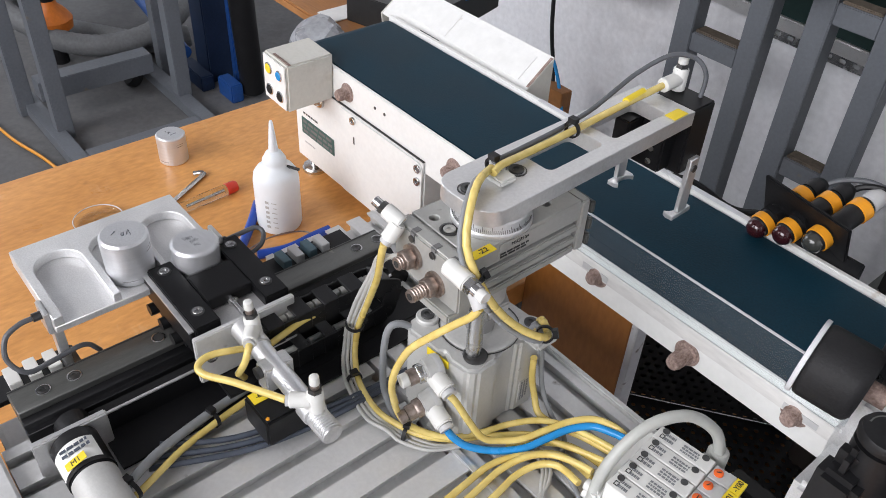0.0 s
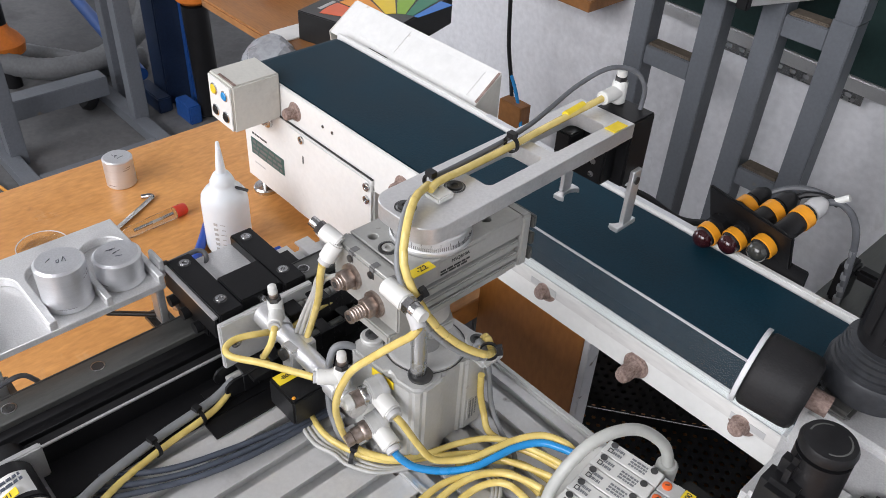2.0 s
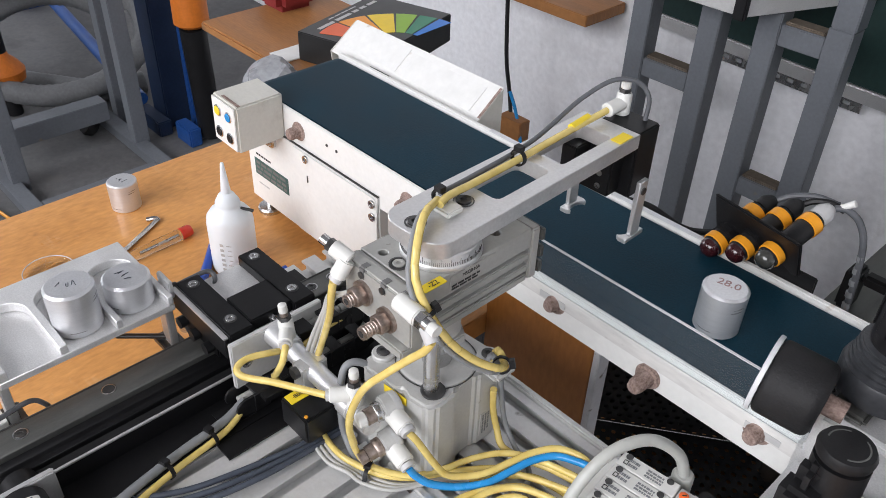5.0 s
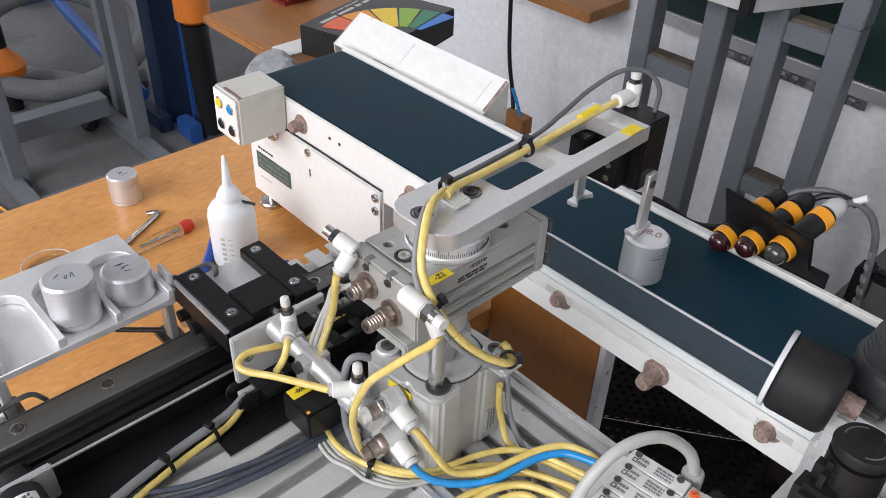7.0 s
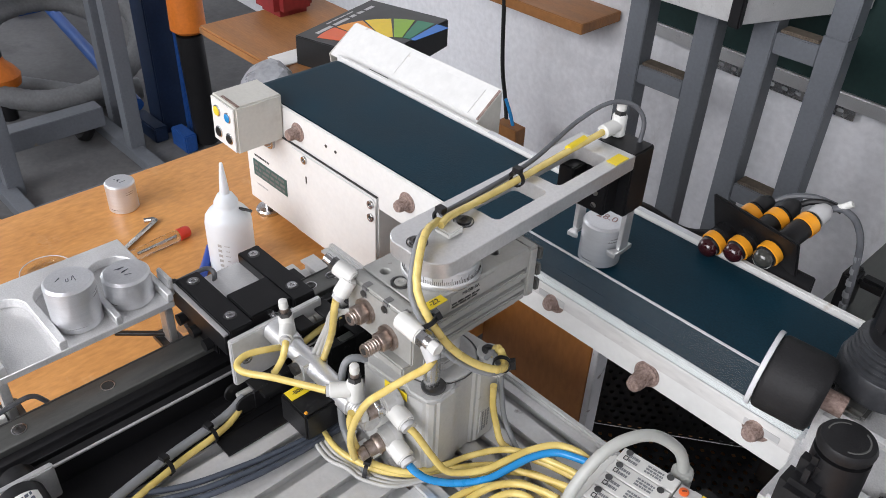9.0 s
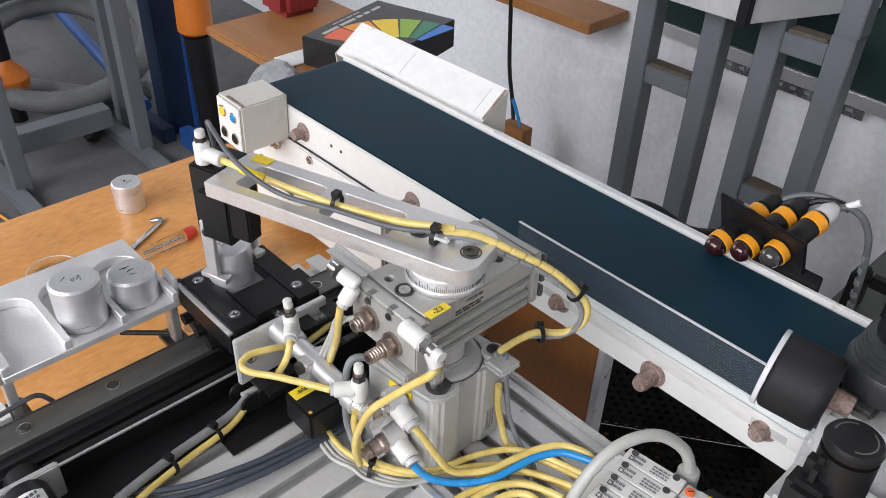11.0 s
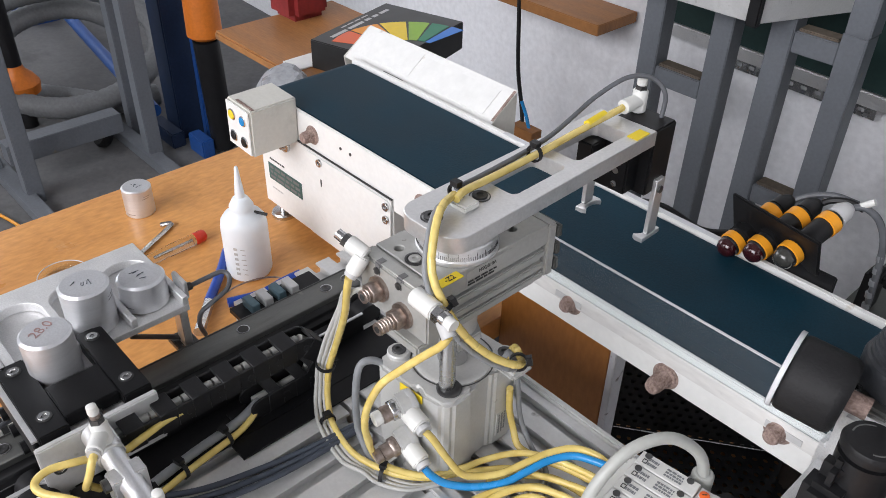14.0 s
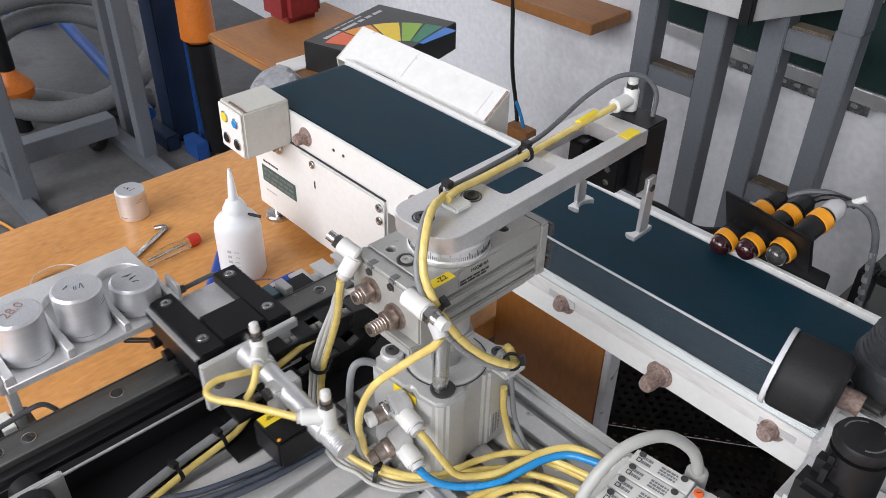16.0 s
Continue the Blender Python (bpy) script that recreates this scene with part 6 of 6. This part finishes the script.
    for n, p, q, r in (("a", (-0.062, -0.214, 0.112), (-0.068, -0.200, 0.112), 0.0075), ("b", (-0.085, -0.150, 0.1065), (-0.088, -0.138, 0.1065), 0.0062), ("c", (-0.0900, -0.116, 0.1065), (-0.0925, -0.104, 0.1068), 0.0062), ("d", (-0.0735, -0.0455, 0.139), (-0.0760, -0.0460, 0.128), 0.0058), ("e", (-0.058, -0.0575, 0.1056), (-0.045, -0.0600, 0.1052), 0.0048), ("e", (0.000, -0.057, 0.1060), (0.010, -0.051, 0.1055), 0.0060)):
        o = zip_tie(None, frame_of(p, q, (0, 1, 0) if n == "d" else (0, 0, 1)), r)
        tagged(o, "black nylon cable tie round a bundle", "cable tie", "cable ties")
    c = part("cable_clamp", box(B(), 0.026, 0.010, 0.1705, 0.042, 0.028, 0.176), M["base_grey"], bevel=0.002)
    tagged(c, "grey hose clamp on the lift cylinder", "clamp")


SWING = []


def swing_hoses():
    """Short rigid pieces of the hose and cable loop between arm and lift."""
    for kind, r, mat, off in (("air_hose_piece", 0.0023, "yellow_tube", 0.0), ("cable_piece", 0.0016, "grey_cable", 0.0042)):
        n = 26
        for i in range(n):
            bm = rod(B(), (-0.0034, 0, 0), (0.0034, 0, 0), r, seg=14)
            bmesh.ops.create_uvsphere(bm, u_segments=14, v_segments=8, radius=r, matrix=Matrix.Translation((0.0034, 0, 0)))
            bmesh.ops.create_uvsphere(bm, u_segments=14, v_segments=8, radius=r, matrix=Matrix.Translation((-0.0034, 0, 0)))
            ob = part(kind, bm, M[mat])
            tagged(ob, "yellow air hose piece of the arm's loop" if off == 0 else "grey cable piece of the arm's loop", "hose" if off == 0 else "cable", "arm loop")
            if off == 0 and i in (10, 20):
                zip_tie(ob, pose(0, 0, -0.0015, 0, 0, 0), 0.0047)
            SWING.append((ob, i, n, off))


# ---------------------------------------------------------------- workpieces and loose things
def workpiece(label, at, h=0.031, seed=1, R=0.0163):
    t = thing("workpiece", label, "workpiece", at, "aluminium workpieces")
    part("slug", lathe(B(), [(R - 0.001, 0.0), (R, 0.001), (R, h - 0.0016), (R - 0.0018, h)], None, 56), M["alu_turned"], t)
    if seed == 3:
        words("28.0", 0.0095, M["red_ink"], t, pose(0.0, 0.003, h + 0.0002, 0, 0, 12), "pen_number")
        return t
    bm = B()
    rng = random.Random(seed)
    for k in range(3):
        pts = [(-0.006 + 0.005 * k + rng.uniform(-0.0016, 0.0016), rng.uniform(-0.0035, 0.0035), h + 0.0001) for _ in range(4)]
        tube(bm, pts, 0.00028, 5, 4)
    part("pen_scribble", bm, M["dark_cable"], t, "scribbled pen marks")
    return t


def loose_things():
    workpiece("turned aluminium cylinder standing on the orange table", pose(-0.541, 0.0245, 0.0, 0, 0, 30), 0.0345, 11)
    # squeeze bottle
    b = thing("squeeze_bottle", "translucent white squeeze bottle with a pointed nozzle", "bottle", pose(-0.3635, 0.0585, 0))
    prof = [(0.018, 0.0), (0.0218, 0.002), (0.0232, 0.006), (0.0232, 0.058), (0.0222, 0.065), (0.0185, 0.0705), (0.0130, 0.0745), (0.0118, 0.078)]
    part("flask", lathe(B(), prof, None, 40), M["bottle"], b)
    cap = part("cap", lathe(B(), [(0.0120, 0.0778), (0.0120, 0.081), (0.0080, 0.0885), (0.0050, 0.0905)], None, 28), M["bottle"], b, "white screw cap")
    part("nozzle", lathe(B(), [(0.005, 0.0905), (0.0036, 0.106), (0.0018, 0.123), (0.0013, 0.124)], None, 20), M["bottle"], b)
    bm = B()
    for i in range(6):
        a = -1.05
        box(bm, -0.002 - 0.0012 * (i % 2), -0.0001, 0.012 + 0.006 * i, 0.002, 0.0001, 0.0127 + 0.006 * i, Matrix.Rotation(radians(38), 4, "Z") @ Matrix.Translation((0.006, -0.02335, 0)))
        box(bm, -0.004, -0.0001, 0.011 + 0.006 * i, 0.0, 0.0001, 0.014 + 0.006 * i, Matrix.Rotation(radians(28), 4, "Z") @ Matrix.Translation((0.004, -0.02335, 0)))
    part("scale_print", bm, M["base_grey"], b, "printed scale marks")
    lat = part("cap_tab", tube(B(), [(0.010, 0.008, 0.074), (0.016, 0.013, 0.073), (0.020, 0.016, 0.0722)], 0.0016, 8), M["ink"], b)
    # hex key
    k = part("hex_key", tube(B(), [(-0.497, 0.026, 0.003), (-0.494, 0.034, 0.003), (-0.490, 0.036, 0.003), (-0.485, 0.029, 0.003), (-0.462, -0.012, 0.003), (-0.450, -0.034, 0.003)], 0.0026, 6, 5), M["steel"])
    tagged(k, "bright steel hex key lying on the table", "hex key")
    # tester screwdriver
    s = thing("tester_screwdriver", "clear tester screwdriver with a red cap", "screwdriver", frame_of((-0.438, -0.022, 0.0068), (-0.443, 0.046, 0.0068)))
    part("handle", lathe(B(), [(0.004, 0.0), (0.0062, 0.006), (0.0062, 0.022), (0.0055, 0.026), (0.0066, 0.03), (0.0066, 0.060)], Matrix.Rotation(radians(90), 4, "Y"), 16), M["acrylic"], s, "clear plastic handle")
    part("core", rod(B(), (0.012, 0, 0), (0.058, 0, 0), 0.0014), M["steel"], s)
    part("cap", lathe(B(), [(0.0068, 0.0602), (0.0068, 0.071), (0.0055, 0.0735)], Matrix.Rotation(radians(90), 4, "Y"), 18), M["red"], s, "red end cap")
    part("blade", rod(B(), (-0.06, 0, 0), (0.0, 0, 0), 0.002), M["steel"], s)
    # clear lid, pliers, stub wires
    d = part("clear_lid", lathe(B(), [(0.024, 0.001), (0.025, 0.002), (0.025, 0.008), (0.0242, 0.008), (0.0242, 0.0028), (0.001, 0.0028)], Matrix.Translation((-0.470, -0.092, 0)), 40), M["acrylic"])
    tagged(d, "clear round plastic lid lying on the table", "lid")
    # Opaque pale line paints the bright rim of the clear lid.
    part("rim", tube(B(), [(-0.470 + x, -0.092 + y, 0.0082) for x, y in arc(0, 0, 0.0246, 0, 360, 32)], 0.0005, 6, 1), M["trim"], d, "pale line painted for the bright rim")
    p = thing("pliers", "blue-handled pliers lying on the table", "pliers")
    part("grip", tube(B(), [(-0.402, 0.054, 0.006), (-0.382, 0.038, 0.007), (-0.363, 0.021, 0.007), (-0.340, -0.002, 0.006)], 0.0050, 10), M["blue_grip"], p, "blue plastic grip")
    part("grip", tube(B(), [(-0.318, 0.090, 0.006), (-0.318, 0.070, 0.006), (-0.316, 0.040, 0.006), (-0.325, 0.010, 0.006)], 0.0050, 10), M["blue_grip"], p, "blue plastic grip")
    part("jaws", tube(B(), [(-0.340, -0.002, 0.005), (-0.325, -0.015, 0.005), (-0.306, -0.032, 0.005)], 0.0055, 8), M["steel"], p)
    w = part("thin_wire", tube(B(), [(-0.331, 0.003, 0.012), (-0.334, 0.033, 0.013), (-0.325, 0.067, 0.009), (-0.29, 0.085, 0.002)], 0.0009, 6), M["nickel"])
    tagged(w, "thin brown wire lying on the table", "wire")


base = lift_base()
ROTARY = rotary()
ARM = swing_arm()
CARRIAGE, PUSHER = carriage()
drag_chain()
hoses()
swing_hoses()
loose_things()
WP_A = workpiece("short turned aluminium workpiece with pen marks", pose(-0.168, -0.106, 0.1492), 0.0225, 2)
WP_B = workpiece("turned aluminium workpiece with pen marks in the tray", pose(-0.200, -0.1455, 0.1492, 0, 0, 70), 0.0345, 5)
WP_C = workpiece("turned aluminium workpiece riding on the belt", pose(0.2, 0.18, 0.1552), 0.0345, 3, 0.0157)


# ---------------------------------------------------------------- what moves, and when
def ramp(t, pts):
    for (a, va), (b, vb) in zip(pts, pts[1:]):
        if t <= b:
            k = 0 if t <= a else (t - a) / (b - a)
            return va + (vb - va) * k
    return pts[-1][1]


CAR_Y = [(0.0, -0.106), (0.72, -0.106), (0.85, -0.100), (1.35, -0.050), (1.45, -0.046), (12.48, -0.046), (12.6, -0.052), (13.80, -0.174), (13.92, -0.180), (14.7, -0.180), (14.82, -0.174), (16.0, -0.0730)]
ANGLE = [(0.0, 91.8), (9.55, 91.8), (9.65, 95), (9.85, 120), (10.05, 168), (10.15, 190), (10.3, 198.5), (12.44, 198.5), (12.50, 194), (12.58, 185.5), (12.70, 162), (12.80, 138), (12.90, 119.5), (13.0, 103.5), (13.05, 97.5), (13.10, 93.5), (13.18, 91.8), (16.0, 91.8)]
LIFT = [(0.0, 0.0), (7.88, 0.0), (8.0, -0.002), (8.35, -0.0175), (8.5, -0.0194), (8.85, -0.0194), (9.0, -0.0172), (9.2, -0.004), (9.3, 0.0), (10.5, 0.0), (10.9, -0.018), (11.1, -0.0255), (11.8, -0.0255), (12.0, -0.0145), (12.3, 0.0), (16.0, 0.0)]
GRIP = [(0.0, 0.0255), (8.68, 0.0255), (8.84, 0.0178), (11.6, 0.0178), (11.75, 0.0255), (16.0, 0.0255)]
SHIFT = [(0.0, 0.0), (9.65, 0.0), (10.3, -0.0095), (12.44, -0.0095), (12.9, 0.0), (16.0, 0.0)]
PUSH = [(0.0, 0.021), (0.05, 0.008), (0.12, 0.0), (0.42, 0.0), (0.62, 0.036), (13.98, 0.036), (14.08, 0.018), (14.18, 0.0), (14.42, 0.0), (14.70, 0.036), (16.0, 0.036)]


def motions():
    times = sorted({t for rows in (CAR_Y, ANGLE, LIFT, GRIP, PUSH) for t, _ in rows})
    walk(CARRIAGE, [(t, pose(-0.168, y, 0.149)) for t, y in CAR_Y])
    walk(PUSHER, [(t, pose(x, 0, 0)) for t, x in PUSH])
    walk(ROTARY, [(t, pose(0, 0, DISC + dz)) for t, dz in LIFT])
    both = sorted({t for rows in (ANGLE, LIFT) for t, _ in rows})
    walk(ARM, [(t, pose(0, 0, DISC + ramp(t, LIFT), 0, 0, ramp(t, ANGLE))) for t in both])
    for fg, s in FINGERS:
        rows = []
        for t in sorted({t for part_rows in (GRIP, SHIFT) for t, _ in part_rows}):
            g = ramp(t, GRIP) - 0.0178
            rows.append((t, pose(0.172, ramp(t, SHIFT) + (0.0198 + 1.35 * g if s > 0 else -0.0196 - 0.65 * g), 0)))
        walk(fg, rows)
    # workpieces
    walk(WP_A, [(0.0, pose(-0.179, -0.106, 0.1492, 0, 0, 20)), (0.12, pose(-0.2, -0.108, 0.1492, 0, 0, 20)), (0.2, pose(-0.2, -0.108, 0.1492, 0, 0, 20)), (16.0, pose(-0.2, -0.108, 0.1492, 0, 0, 20))])
    rows = [(0.0, pose(0.262, 0.1785, 0.1552)), (2.5, pose(0.177, 0.178, 0.1552)), (4.5, pose(0.1095, 0.1775, 0.1552)), (7.0, pose(0.0225, 0.176, 0.1552)), (7.5, pose(0.003, 0.1757, 0.1552)), (7.85, pose(-0.0075, 0.1755, 0.1552)), (8.6, pose(-0.0075, 0.1755, 0.1552))]
    z_hold = 0.1552 - (DISC - 0.0194)
    for t in (8.85, 9.0, 9.2, 9.3, 9.55, 9.65, 9.75, 9.85, 9.95, 10.05, 10.15, 10.3, 10.5, 10.9, 11.1, 11.5):
        a = ramp(t, ANGLE)
        p = pose(0, 0, DISC + ramp(t, LIFT), 0, 0, a) @ pose(0.1755, 0.002 + ramp(t, SHIFT), z_hold)
        rows.append((t, pose(p.translation.x, p.translation.y, max(p.translation.z, 0.1492), 0, 0, a - 91.8)))
    x, y, _ = rows[-1][1].translation
    rest = lambda t, dx=0.0: pose(x + dx, y + ramp(t, CAR_Y) + 0.046, 0.1492, 0, 0, 106.7)
    for t, v in CAR_Y:
        if 12.4 < t < 13.95:
            rows.append((t, rest(t)))
    rows += [(14.04, rest(14.04)), (14.18, pose(-0.200, -0.184, 0.1492, 0, 0, 106.7)), (14.3, pose(-0.200, -0.184, 0.1492, 0, 0, 106.7)), (16.0, pose(-0.200, -0.184, 0.1492, 0, 0, 106.7))]
    walk(WP_C, rows)
    # drag chain: top run follows the carriage, the bend follows at half its way
    pitch, rad, zc, xc = 0.0215, 0.0155, 0.1262, -0.101
    fixed_y, total = -0.088, 10 * 0.0215

    def on_chain(s, yc):
        start = yc + 0.004
        bend = (total - math.pi * rad + start + fixed_y) / 2
        top = bend - start
        if s <= top:
            return start + s, zc + rad, 0.0
        if s <= top + math.pi * rad:
            a = (s - top) / rad
            return bend + rad * math.sin(a), zc + rad * math.cos(a), -a
        return bend - (s - top - math.pi * rad), zc - rad, -math.pi
    steps = sorted({t for t, _ in CAR_Y} | {12.75, 12.9, 13.05, 13.2, 13.35, 13.5, 13.65, 15.0, 15.2, 15.4, 15.6, 15.8, 1.0, 1.15})
    for i, ob in enumerate(CHAIN):
        rows = []
        for t in steps:
            y0, z0, a0 = on_chain(i * pitch, ramp(t, CAR_Y))
            y1, z1, _ = on_chain((i + 1) * pitch, ramp(t, CAR_Y))
            rows.append((t, pose(xc, y0, z0, math.degrees(math.atan2(z1 - z0, y1 - y0)))))
        walk(ob, rows)
    # the loop between arm and lift
    la, lb = smooth_line(SWING_A, 12), smooth_line(SWING_B, 12)

    def on_loop(u, t, off):
        k = (ramp(t, ANGLE) - 91.8) / 106.7
        f = u * (len(la) - 1)
        i = min(int(f), len(la) - 2)
        a, b = la[i].lerp(la[i + 1], f - i), lb[i].lerp(lb[i + 1], f - i)
        p = a.lerp(b, k)
        out = Vector((p.x, p.y, 0))
        bulge = out.normalized() * (0.03 * math.sin(math.pi * u) * math.sin(math.pi * k)) if out.length > 1e-4 else Vector()
        p = p + bulge + Vector((-0.35 * off, -0.75 * off, ramp(t, LIFT) * (1 - u) - 0.55 * off))
        return p
    steps = sorted(set(both) | {9.75, 9.95, 10.7})
    for ob, i, n, off in SWING:
        rows = []
        for t in steps:
            p, q = on_loop(i / n, t, off), on_loop((i + 1) / n, t, off)
            rows.append((t, frame_of((p + q) / 2, q, (0.35, 0.93, 0.1))))
        walk(ob, rows)


motions()
